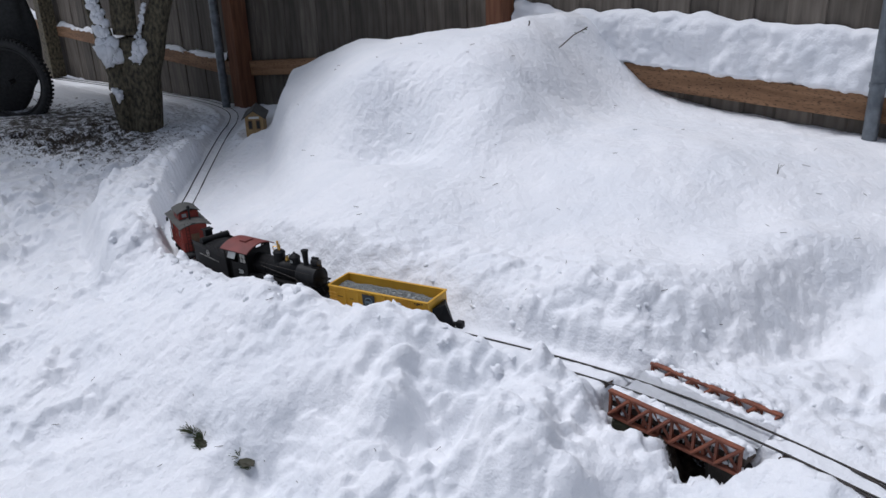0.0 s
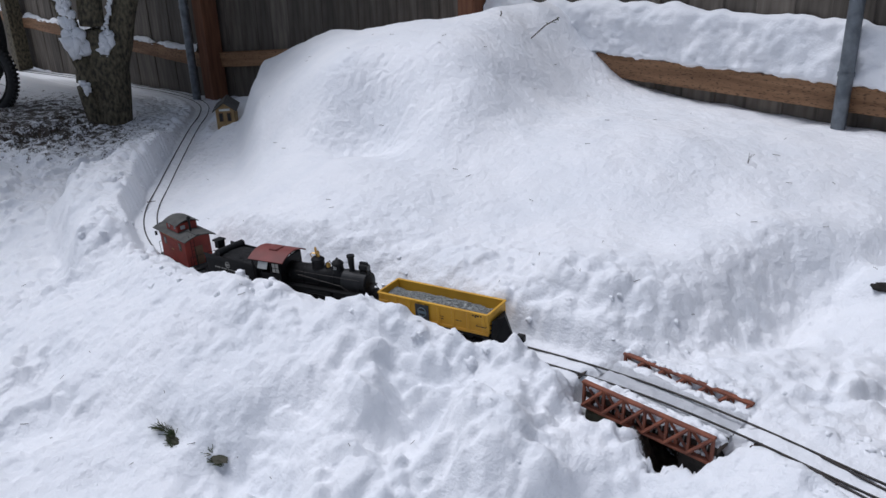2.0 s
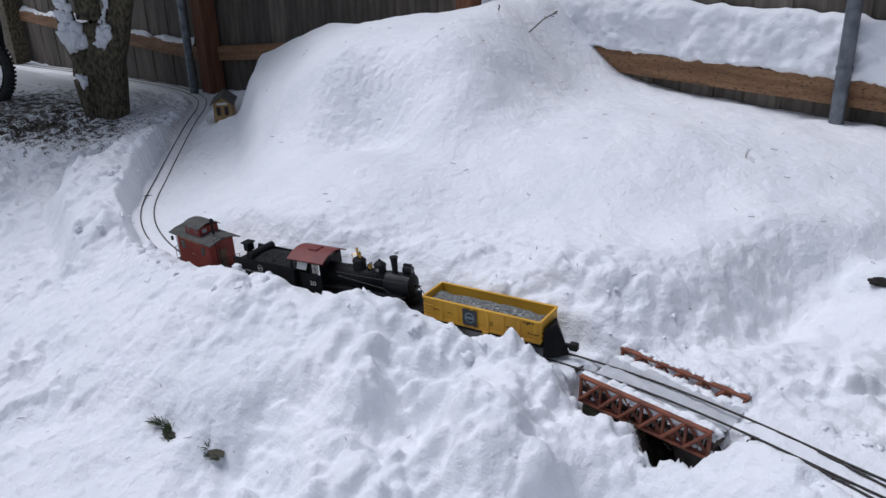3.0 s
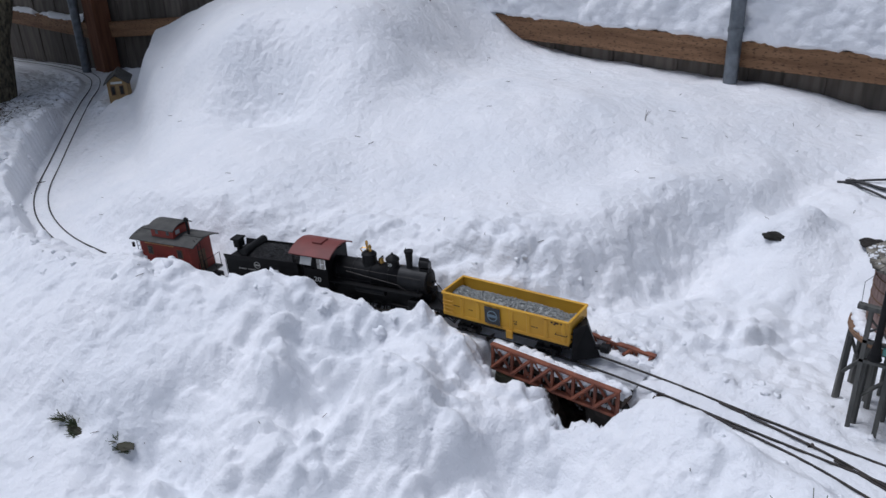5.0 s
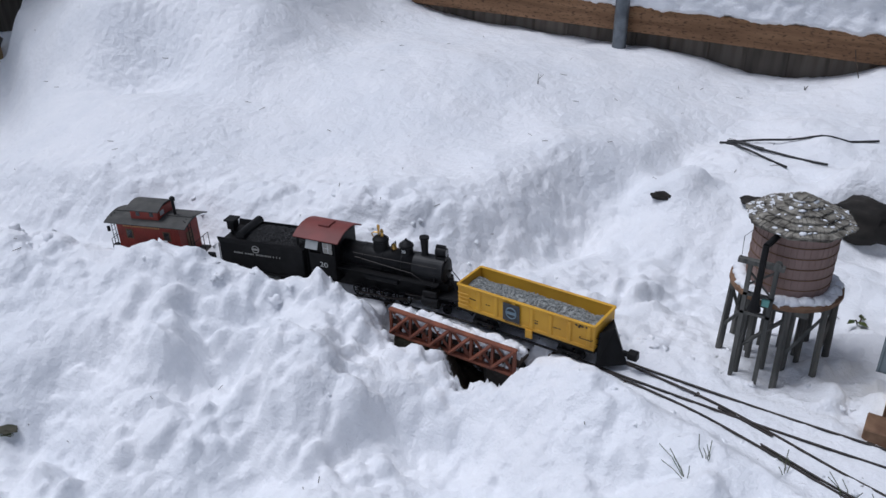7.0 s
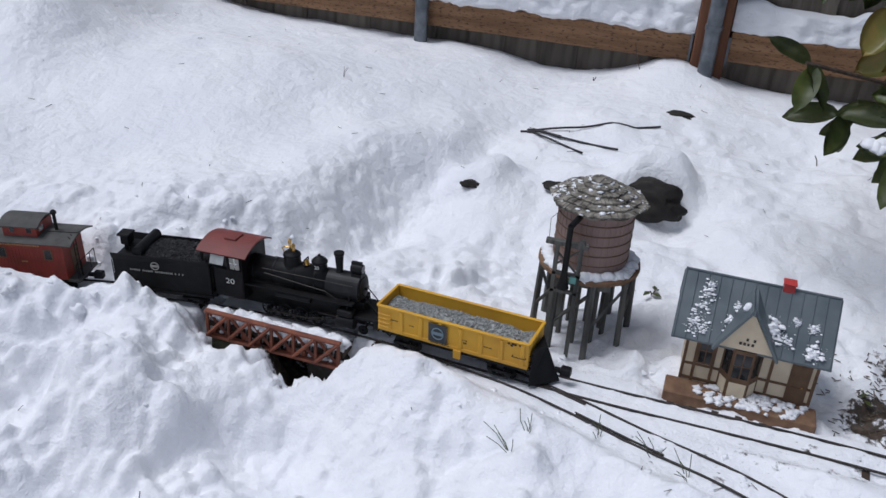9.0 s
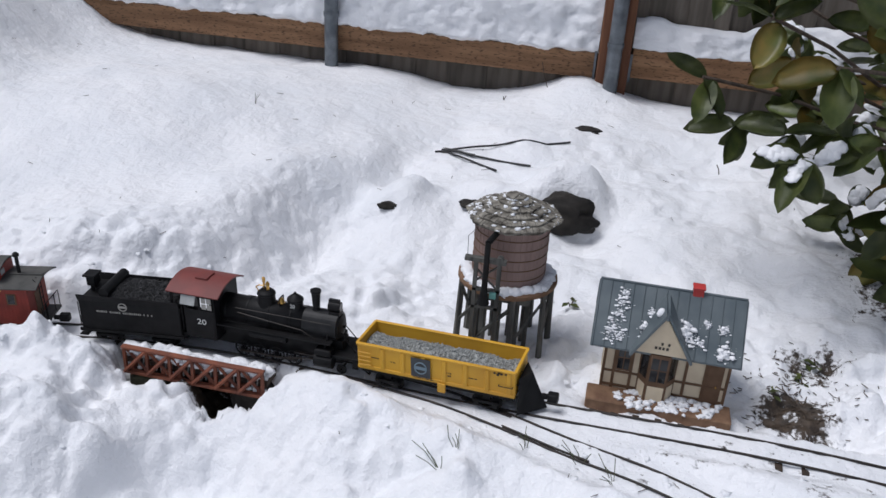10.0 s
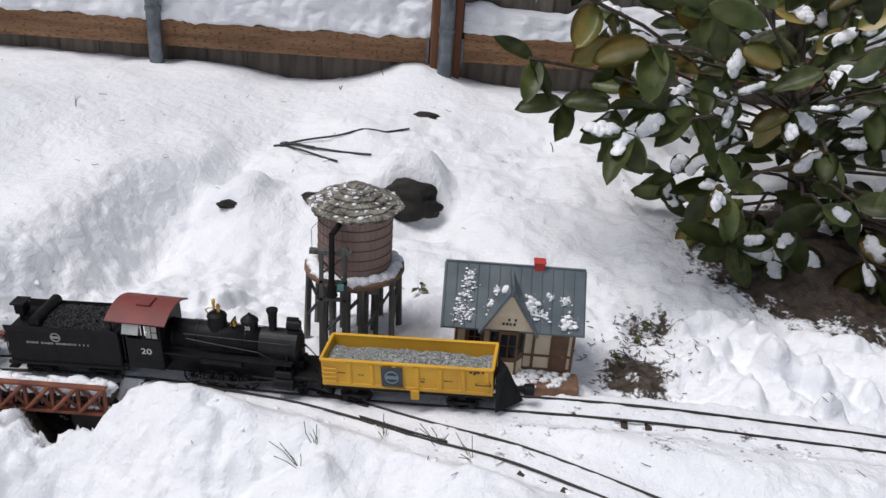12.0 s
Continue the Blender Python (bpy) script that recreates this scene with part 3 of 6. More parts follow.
for hx in (0.431, 0.557):
    part("joist_hanger", box(B(), hx - 0.004, hx + 0.004, 3.861, 3.9, 0.2, 0.3), GALV, fence)


def ledge_snow(name, x0, x1, y_wall, z_low, top, deep, seed, label):
    """Snow packed on a rail and against the boards above it."""
    nx, nz = int((x1 - x0) / 0.012), 26
    xs = np.linspace(x0, x1, nx)
    v = np.linspace(0, 1, nz)
    X, V = np.meshgrid(xs, v)
    crown = top + 0.05 * fbm(X, X * 0, 2.6, 4, seed) + 0.02 * fbm(X, X * 0, 14, 2, seed + 9)
    hem = z_low + 0.012 * fbm(X, X * 0 + 3, 22, 3, seed + 4)
    Z = hem + (crown - hem) * V
    out = deep * (1 - 0.55 * V) * np.sqrt(np.clip(1 - V ** 9, 0, 1)) * np.clip(V * 14, 0.35, 1)
    Y = y_wall - 0.004 - out - (0.03 * fbm(X, Z, 9, 5, seed + 2, 0.65) + 0.008 * np.abs(fbm(X, Z, 45, 2, seed + 6))) * np.clip((1 - V) * 8, 0, 1)
    bm = B()
    g = [[bm.verts.new((X[j, i], min(Y[j, i], y_wall - 0.003), Z[j, i])) for i in range(nx)] for j in range(nz)]
    back = [[bm.verts.new((X[j, i], y_wall, Z[j, i])) for i in range(nx)] for j in (0, nz - 1)]
    for j in range(nz - 1):
        for i in range(nx - 1):
            bm.faces.new((g[j][i], g[j][i + 1], g[j + 1][i + 1], g[j + 1][i]))
    for i in range(nx - 1):
        bm.faces.new((g[0][i + 1], g[0][i], back[0][i], back[0][i + 1]))
        bm.faces.new((g[-1][i], g[-1][i + 1], back[1][i + 1], back[1][i]))
    return tagged(part(name, bm, SNOW, smooth=True), label, "snow")


ledge_snow("snow_drift", -2.3, 0.438, 3.902, 0.286, 0.5, 0.06, 5, "thick snow drift packed on the fence rail")
ledge_snow("snow_drift", 0.556, 3.6, 3.902, 0.312, 0.43, 0.055, 11, "thick snow drift packed on the fence rail")
ledge_snow("rail_snow", -7.35, -4.5, 3.548, 0.046, 0.075, 0.035, 17, "thin line of snow lying on the fence rail")
ledge_snow("rail_snow", -11, -7.55, 3.548, 0.066, 0.13, 0.04, 19, "thick snow lying on the fence rail")


# ---- track ----
def rail_curve(line, off, parent, a=0, b=None, r=0.0024):
    pts = line[a:b]
    cu = bpy.data.curves.new("rail", "CURVE")
    cu.dimensions, cu.bevel_depth, cu.bevel_resolution = "3D", r, 1
    sp = cu.splines.new("POLY")
    sp.points.add(len(pts) - 1)
    for i, p in enumerate(pts):
        d = (pts[min(i + 1, len(pts) - 1)] - pts[max(i - 1, 0)]).normalized()
        sp.points[i].co = (p.x - d.y * off, p.y + d.x * off, float(rail_z(p.x)) - r, 1)
    cu.materials.append(STEEL)
    ob = new("rail", cu)
    ob.parent = parent
    return ob


def ties(line, parent, long=0.078):
    bm, run = B(), 0.0
    for a, b in zip(line, line[1:]):
        run += (b - a).length
        if run > 0.026:
            run = 0.0
            if -0.4 < a.x < -0.04:
                continue
            d = (b - a).normalized()
            m = pose(a.x, a.y, float(rail_z(a.x)) - 0.0105, 0, 0, math.degrees(math.atan2(d.y, d.x)))
            bmesh.ops.create_cube(bm, size=1, matrix=m @ Matrix.Diagonal((0.0125, long * random.uniform(0.95, 1.1), 0.006, 1)))
    return tagged(part("ties", bm, TIE, parent), kind="stuff")


track = tagged(new("railway_track"), "garden railway track half buried in packed snow", "track", kind="structure")
for o in (-0.0235, 0.0235):
    rail_curve(MAIN, o, track)
    rail_curve(SIDE, o, track)
ties(MAIN, track)
ties(SIDE[8:], track)
fan = [p for p in SIDE if 0.28 < p.x < 0.5]
rail_curve(fan, 0.017, track, 2, 8)
rail_curve([p for p in SIDE if 0.42 < p.x < 0.6], -0.0165, track)


# ---- bridge ----
def bridge():
    root = tagged(new("girder_bridge"), "rust-red model truss bridge dusted with snow", "bridge")
    for side, y in ((0, -0.082), (1, 0.075)):
        z0, z1 = -0.047, 0.018
        x0, x1 = -0.155, 0.155
        part("top_chord", box(B(), x0, x1, y - 0.006, y + 0.006, z1 - 0.006, z1, 0.001), RUST, root)
        part("bottom_chord", box(B(), x0, x1, y - 0.006, y + 0.006, z0, z0 + 0.007, 0.001), RUST, root)
        n = 6
        for k in range(n + 1):
            x = x0 + 0.004 + (x1 - x0 - 0.008) * k / n
            part("upright", box(B(), x - 0.003, x + 0.003, y - 0.003, y + 0.003, z0 + 0.006, z1 - 0.005), RUST, root)
        for k in range(n):
            xa, xb = x0 + 0.004 + (x1 - x0 - 0.008) * k / n, x0 + 0.004 + (x1 - x0 - 0.008) * (k + 1) / n
            for p, q in (((xa, y - 0.005, z0 + 0.005), (xb, y - 0.005, z1 - 0.004)), ((xa, y + 0.002, z1 - 0.004), (xb, y + 0.002, z0 + 0.005))):
                part("diagonal", rod(B(), p, q, 0.0042, seg=4), RUST, root)
            if side == 0:
                for q in range(3):
                    part("lace_bar", rod(B(), (xa + 0.012 + q * 0.01, y + 0.011, z0 + 0.008), (xa + 0.018 + q * 0.01, y + 0.011, z1 - 0.006), 0.0017, seg=4), AWNING, root)
    part("deck", box(B(), -0.155, 0.155, -0.07, 0.07, -0.03, -0.016), TIE, root)
    for k in range(9):
        x = -0.14 + k * 0.035
        part("floor_beam", box(B(), x - 0.004, x + 0.004, -0.078, 0.072, -0.044, -0.03), RUST, root)
    return root


def bridge_pose():
    a, b = on_track(s_of_x(-0.37)), on_track(s_of_x(-0.06))
    c = (a + b) / 2
    return pose(c.x, c.y, c.z, 0, 0, math.degrees(math.atan2(b.y - a.y, b.x - a.x)))


span = bridge()
span.matrix_basis = bridge_pose()
def block(x, y, z, w, h, mat, label, seed):
    bm = box(B(), x - w, x + w, y - 0.06, y + 0.06, z - h, z + h, 0.012)
    bmesh.ops.subdivide_edges(bm, edges=bm.edges[:], cuts=3, use_grid_fill=True)
    for v in bm.verts:
        v.co += Vector((noise.noise(v.co * 30 + Vector((seed, 0, 0))), noise.noise(v.co * 30 + Vector((0, seed, 0))), noise.noise(v.co * 30))) * 0.008
    return tagged(part("abutment_stone", bm, mat), label, "stone")


block(-0.325, 2.1, -0.115, 0.045, 0.06, MOSS, "mossy green stone block under the bridge end", 1)
block(-0.105, 2.12, -0.115, 0.045, 0.065, ROCK, "dark wet stone block under the bridge end", 2)


def bridge_bed():
    """Packed snow over the deck, level with the railheads."""
    m, bm = bridge_pose(), B()
    nx, ny = 60, 22
    g = []
    for i in range(nx):
        row = []
        for j in range(ny):
            x, y = -0.158 + 0.316 * i / (nx - 1), -0.074 + 0.142 * j / (ny - 1)
            h = -0.0075 + 0.004 * noise.noise((x * 45, y * 45, 1)) + (0.008 if abs(y) > 0.035 else 0.0) - 0.012 * (max(0, abs(y) - 0.06) / 0.014)
            row.append(bm.verts.new(m @ Vector((x, y + 0.005 * noise.noise((x * 60, 3, y))* (abs(y) > 0.06), h))))
        g.append(row)
    for i in range(nx - 1):
        for j in range(ny - 1):
            bm.faces.new((g[i][j], g[i + 1][j], g[i + 1][j + 1], g[i][j + 1]))
    bmesh.ops.solidify(bm, geom=bm.faces[:], thickness=0.008)
    return tagged(part("packed_snow", bm, SNOW, smooth=True), "packed snow covering the bridge deck", "snow")


bridge_bed()


def deck_snow():
    bm = B()
    m = bridge_pose()
    rs = random.Random(8)
    for k in range(70):
        x = rs.uniform(-0.15, 0.15)
        p = m @ Vector((x, rs.choice((-0.056, -0.05, -0.062, 0.056, 0.062)) + rs.uniform(-0.006, 0.006), -0.006))
        blob(bm, p, (rs.uniform(0.012, 0.026), rs.uniform(0.009, 0.015), rs.uniform(0.007, 0.012)), k, 2, 0.5)
    for k in range(80):
        p = m @ Vector((rs.uniform(-0.155, 0.155), rs.uniform(-0.072, -0.05), rs.uniform(-0.004, 0.006)))
        blob(bm, p, (rs.uniform(0.012, 0.024), rs.uniform(0.008, 0.014), rs.uniform(0.006, 0.012)), k + 300, 2, 0.6)
    for k in range(26):
        x = rs.uniform(-0.15, 0.15)
        p = m @ Vector((x, 0.078 + rs.uniform(0.0, 0.012), 0.016))
        blob(bm, p, (rs.uniform(0.006, 0.014), 0.007, 0.005), k + 80, 1, 0.5)
    for k in range(14):
        p = m @ Vector((rs.uniform(-0.15, 0.15), -0.07, -0.039))
        blob(bm, p, (rs.uniform(0.006, 0.012), 0.006, 0.005), k + 120, 1, 0.5)
    return tagged(part("bridge_snow", bm, SNOW, smooth=True), "snow lying along the bridge deck", "snow", kind="stuff")


deck_snow()


# ---- train ----
WHEELS = []


def wheelset(parent, x, r, gauge=0.046, name="wheelset", spokes=0):
    bm = rod(B(), (0, -0.03, 0), (0, 0.03, 0), 0.002, seg=8)
    for y in (-gauge / 2, gauge / 2):
        s = 1 if y > 0 else -1
        ring(bm, (0, y + s * 0.002, 0), (0, 1, 0), r - 0.0016, 0.0018, 20)
        if spokes:
            for k in range(spokes):
                a = math.pi * 2 * k / spokes
                rod(bm, (0, y + s * 0.002, 0), (r * 0.93 * math.cos(a), y + s * 0.002, r * 0.93 * math.sin(a)), 0.0011, seg=4)
            rod(bm, (0, y, 0), (0, y + s * 0.005, 0), 0.004, seg=10)
            rod(bm, (r * 0.45, y, 0), (r * 0.45, y + s * 0.007, 0), 0.0022, seg=8)
        else:
            rod(bm, (0, y, 0), (0, y + s * 0.003, 0), r * 0.92, seg=20)
    ob = part(name, bm, BLACK, parent)
    ob.matrix_basis = pose(x, 0, r)
    WHEELS.append((ob, x, r))
    return ob


def bogie(parent, x, base=0.036, r=0.0125):
    for y in (-0.036, 0.036):
        bm = box(B(), x - base / 2 - 0.008, x + base / 2 + 0.008, y - 0.003, y + 0.003, 0.014, 0.02, 0.001)
        for k in (-1, 1):
            box(bm, x + k * base / 2 - 0.005, x + k * base / 2 + 0.005, y - 0.004, y + 0.004, 0.008, 0.018)
        rod(bm, (x - base / 2, y, 0.012), (x, y, 0.005), 0.0015)
        rod(bm, (x + base / 2, y, 0.012), (x, y, 0.005), 0.0015)
        part("bogie_frame", bm, BLACK, parent)
    part("bolster", box(B(), x - 0.007, x + 0.007, -0.034, 0.034, 0.018, 0.03), BLACK, parent)
    for k in (-1, 1):
        wheelset(parent, x + k * base / 2, r)


def coupler(parent, x, way):
    bm = box(B(), min(x, x + way * 0.03), max(x, x + way * 0.03), -0.004, 0.004, 0.026, 0.034)
    box(bm, x + way * 0.02 - 0.008, x + way * 0.02 + 0.012, -0.008, 0.008, 0.022, 0.04, 0.002)
    part("coupler", bm, BLACK, parent)


def herald(parent, x, y, z, r, mat):
    bm = ring(B(), (x, y, z), (0, 1, 0), r, 0.0012, 22)
    box(bm, x - r * 0.95, x + r * 0.95, y - 0.0006, y, z - r * 0.28, z + r * 0.28)
    part("herald", bm, mat, parent)


def make_gondola():
    root = tagged(new("gondola_car"), "yellow open gondola car loaded with grey gravel", "train car", "cars of the train")
    L, W, z0, z1 = 0.157, 0.044, 0.0445, 0.096
    for y in (-1, 1):
        bm = box(B(), -L, L, min(y * W, y * (W - 0.003)), max(y * W, y * (W - 0.003)), z0, z1, 0.0006)
        part("side_panel", bm, YELLOW, root)
        part("top_rail", box(B(), -L - 0.001, L + 0.001, y * W - 0.0035, y * W + 0.0035, z1 - 0.001, z1 + 0.003, 0.0008), YELLOW, root)
        for k in range(7):
            x = -0.105 + k * 0.0418
            prof = [(x - 0.006, 0.0), (x - 0.003, 0.0035), (x + 0.003, 0.0035), (x + 0.006, 0.0)]
            bm = B()
            a = [bm.verts.new((px, y * (W + py - 0.0005), z0 + 0.006)) for px, py in prof]
            b = [bm.verts.new((px, y * (W + py - 0.0005), z1 - 0.002)) for px, py in prof]
            bm.faces.new(a), bm.faces.new(b)
            for i in range(4):
                bm.faces.new((a[i], a[(i + 1) % 4], b[(i + 1) % 4], b[i]))
            part("side_rib", bm, YELLOW, root)
        part("side_sill", box(B(), -L, L, y * W - 0.002, y * W + 0.003, z0 - 0.002, z0 + 0.006, 0.001), YELLOW, root)
        for k in range(4):
            bm = line_rods(B(), [(-L + 0.003, y * W, z0 + 0.01 + k * 0.009), (-L + 0.003, y * (W + 0.005), z0 + 0.01 + k * 0.009), (-L + 0.028, y * (W + 0.005), z0 + 0.01 + k * 0.009), (-L + 0.028, y * W, z0 + 0.01 + k * 0.009)], 0.0009, 5)
            part("ladder_rung", bm, YELLOW, root)
        bm = line_rods(B(), [(L - 0.03, y * W, z0 + 0.022), (L - 0.03, y * (W + 0.005), z0 + 0.022), (L - 0.004, y * (W + 0.005), z0 + 0.022), (L - 0.004, y * W, z0 + 0.022)], 0.0009, 5)
        part("grab_iron", bm, BLACK, root)
    for x in (-1, 1):
        part("end_panel", box(B(), min(x * L, x * (L - 0.003)), max(x * L, x * (L - 0.003)), -W + 0.003, W - 0.003, z0, z1 - 0.0005, 0.0006), YELLOW, root)
        part("end_rail", box(B(), x * L - 0.003, x * L + 0.003, -W, W, z1 - 0.0008, z1 + 0.0034, 0.0008), YELLOW, root)
        for z in (0.055, 0.068):
            bm = line_rods(B(), [(x * L, -0.036, z), (x * (L + 0.005), -0.036, z), (x * (L + 0.005), 0.0, z + 0.006), (x * L, 0.0, z + 0.006)], 0.001, 5)
            part("grab_iron", bm, BLACK, root)
    part("floor", box(B(), -L + 0.003, L - 0.003, -W + 0.003, W - 0.003, z0 - 0.001, z0 + 0.004), YELLOW, root)
    # herald board and small worn notes on the near side
    part("herald_board", box(B(), -0.045, -0.006, -W - 0.0042, -W - 0.0036, z0 + 0.006, z1 - 0.005), PANEL_BLUE, root)
    herald(root, -0.0255, -W - 0.0045, 0.0705, 0.012, HERALD)
    dashes("worn_note", root, DARK_TEXT, 0.022, 0.036, -W - 0.0003, 0.068, 0.003, 9, 1)
    dashes("worn_note", root, DARK_TEXT, 0.024, 0.034, -W - 0.0003, 0.062, 0.003, 7, 2)
    dashes("worn_note", root, DARK_TEXT, 0.063, 0.085, -W - 0.0003, 0.067, 0.002, 13, 3)
    dashes("worn_note", root, DARK_TEXT, -0.13, -0.112, -W - 0.0003, 0.07, 0.002, 11, 4)
    dashes("worn_note", root, DARK_TEXT, -0.088, -0.078, -W - 0.0003, 0.068, 0.002, 6, 5)
    dashes("worn_note", root, DARK_TEXT, -0.04, 0.0, -W - 0.0033, 0.0475, 0.002, 20, 6)
    bm = B()
    for k, (x, z) in enumerate(((0.118, 0.09), (0.124, 0.087), (0.131, 0.09), (0.14, 0.091), (0.126, 0.091))):
        blob(bm, (x, -W - 0.001, z), (0.003, 0.0012, 0.0022), k, 1)
    part("chipped_paint", bm, DARK_TEXT, root)
    part("yellow_tab", box(B(), 0.008, 0.024, -W - 0.006, -W - 0.002, 0.026, 0.046, 0.001), YELLOW, root)
    # gravel load
    bm = B()
    nx, ny = 60, 20
    g = []
    for i in range(nx):
        row = []
        for j in range(ny):
            u, v = i / (nx - 1), j / (ny - 1)
            x, y = -L + 0.004 + u * (2 * L - 0.008), -W + 0.004 + v * (2 * W - 0.008)
            h = 0.071 + 0.017 * math.sin(math.pi * v) * (0.5 + 0.5 * math.sin(math.pi * min(1, u * 1.15 + 0.02))) + 0.006 * noise.noise((x * 30, y * 30, 2))
            row.append(bm.verts.new((x, y, h)))
        g.append(row)
    for i in range(nx - 1):
        for j in range(ny - 1):
            bm.faces.new((g[i][j], g[i + 1][j], g[i + 1][j + 1], g[i][j + 1]))
    rs = random.Random(3)
    for k in range(2600):
        i, j = rs.randrange(nx), rs.randrange(1, ny - 1)
        p = g[i][j].co + Vector((rs.uniform(-0.002, 0.002), rs.uniform(-0.002, 0.002), rs.uniform(0, 0.0018)))
        if abs(p.x) > L - 0.006 or abs(p.y) > W - 0.006:
            continue
        r = rs.uniform(0.0011, 0.0022)
        blob(bm, p, (r * 1.3, r, r * 0.7), k, 1, 0.3, Euler((rs.uniform(0, 6), rs.uniform(0, 6), rs.uniform(0, 6))).to_matrix())
    load = tagged(part("gravel_load", bm, GRAVEL, root, "heaped grey gravel"), kind="stuff")
    # frame, bogies, plough
    part("underframe", box(B(), -L + 0.004, L - 0.004, -0.036, 0.036, 0.03, z0 - 0.001), BLACK, root)
    bogie(root, -0.1)
    bogie(root, 0.1)
    coupler(root, -L, -1)
    bm = B()
    base, tip = L + 0.004, L + 0.052
    v = [bm.verts.new(c) for c in ((base, -0.044, 0.006), (tip, 0.0, 0.006), (base, 0.044, 0.006), (base, -0.032, 0.078), (tip - 0.03, 0.0, 0.078), (base, 0.032, 0.078))]
    for f in ((0, 1, 4, 3), (1, 2, 5, 4), (0, 3, 5, 2), (3, 4, 5), (0, 2, 1)):
        bm.faces.new([v[i] for i in f])
    part("snow_plough", bm, BLACK, root, "black wedge snow plough")
    coupler(root, L + 0.04, 1)
    return root


def make_loco():
    root = tagged(new("steam_locomotive"), "black model steam locomotive with a red cab roof", "locomotive", "cars of the train")
    zb = 0.096
    part("boiler", rod(B(), (-0.203, 0, zb), (-0.02, 0, zb), 0.0305, 0.0285, 32), BLACK, root, smooth=True)
    for x in (-0.19, -0.145, -0.098, -0.05):
        part("boiler_band", rod(B(), (x, 0, zb), (x + 0.0022, 0, zb), 0.0308, seg=32), BLACK, root)
    smoke = part("smokebox", rod(B(), (-0.022, 0, zb), (0.05, 0, zb), 0.0305, 0.0305, 32), SMOKEBOX, root, "grey graphite smokebox")
    part("smokebox_door", turned(B(), (0, 0, 0), [(0.026, 0.0), (0.025, 0.003), (0.012, 0.006), (0.003, 0.007), (0.003, 0.011)], 24), BLACK, smoke).matrix_basis = pose(0.05, 0, zb, 0, 90, 0)
    part("stack", turned(B(), (0.0, 0, 0.118), [(0.013, 0.0), (0.009, 0.007), (0.0072, 0.012), (0.0092, 0.045), (0.011, 0.047), (0.011, 0.052), (0.0085, 0.052)], 20), BLACK, root, smooth=False)
    dome = part("sand_dome", turned(B(), (-0.045, 0, 0.115), [(0.02, 0.0), (0.016, 0.007), (0.0152, 0.022), (0.0172, 0.024), (0.0165, 0.028), (0.01, 0.034), (0.004, 0.038), (0.002, 0.042)], 20), BLACK, root)
    lettering("20", 0.011, pose(-0.045, -0.0158, 0.131, 90, 0, 0), WHITE, dome)
    sdome = part("steam_dome", turned(B(), (-0.108, 0, 0.115), [(0.022, 0.0), (0.0185, 0.008), (0.0175, 0.026), (0.0192, 0.028), (0.018, 0.032), (0.012, 0.037)], 20), BLACK, root)
    part("safety_valve", turned(B(), (-0.104, 0, 0.15), [(0.004, 0.0), (0.0035, 0.012), (0.0048, 0.014), (0.002, 0.02)], 10), BRASS, sdome, "brass valve")
    part("whistle", turned(B(), (-0.114, 0.004, 0.15), [(0.0025, 0.0), (0.0025, 0.016), (0.0034, 0.018), (0.0034, 0.026), (0.001, 0.028)], 10), BRASS, sdome, "brass whistle")
    part("valve_pipe", line_rods(B(), [(-0.122, -0.004, 0.147), (-0.127, -0.006, 0.158), (-0.12, -0.006, 0.163), (-0.111, -0.004, 0.162)], 0.0013), BRASS, sdome)
    bell = part("bell", turned(B(), (-0.076, 0, 0.127), [(0.0075, 0.0), (0.006, 0.006), (0.0035, 0.011), (0.001, 0.013)], 14), BRASS, root, "small brass bell")
    part("bell_yoke", line_rods(B(), [(-0.076, -0.01, 0.122), (-0.076, -0.01, 0.14), (-0.076, 0.01, 0.14), (-0.076, 0.01, 0.122)], 0.0013), BLACK, bell)
    # headlight
    lamp = part("headlight", rod(B(), (0.028, 0, 0.14), (0.052, 0, 0.14), 0.0105, seg=18), BLACK, root)
    part("lens", rod(B(), (0.052, 0, 0.14), (0.0528, 0, 0.14), 0.0088, seg=18), GLASS, lamp)
    part("lamp_top", box(B(), 0.028, 0.05, -0.004, 0.004, 0.149, 0.155), BLACK, lamp)
    part("lamp_bracket", box(B(), 0.03, 0.052, -0.011, 0.011, 0.122, 0.131), BLACK, lamp)
    # cab
    cab = part("cab_front", box(B(), -0.205, -0.201, -0.05, 0.05, 0.04, 0.142), BLACK, root)
    for y in (-1, 1):
        s0, s1 = min(y * 0.05, y * 0.047), max(y * 0.05, y * 0.047)
        wall = part("cab_side", box(B(), -0.271, -0.201, s0, s1, 0.038, 0.104), BLACK, root)
        for x in (-0.271, -0.238, -0.205):
            part("window_post", box(B(), x, x + 0.004, s0, s1, 0.104, 0.142), BLACK, wall)
        part("window_head", box(B(), -0.3, -0.201, s0, s1, 0.134, 0.143), BLACK, wall)
        for x in (-0.231, -0.219):
            for z in (0.107, 0.121):
                part("pane", box(B(), x, x + 0.01, y * 0.0485 - 0.0004, y * 0.0485 + 0.0004, z, z + 0.012), GREY_TEXT, wall)
        part("cab_rear_post", box(B(), -0.3, -0.296, s0, s1, 0.04, 0.142), BLACK, root)
        part("cab_grip", rod(B(), (-0.276, y * 0.05, 0.05), (-0.276, y * 0.05, 0.12), 0.001), BLACK, root)
    flap = part("side_curtain", box(B(), -0.016, 0.016, -0.0008, 0.0008, -0.02, 0.0), AWNING, root, "grey canvas side curtain")
    flap.matrix_basis = pose(-0.255, -0.0545, 0.138, -24, 0, 0)
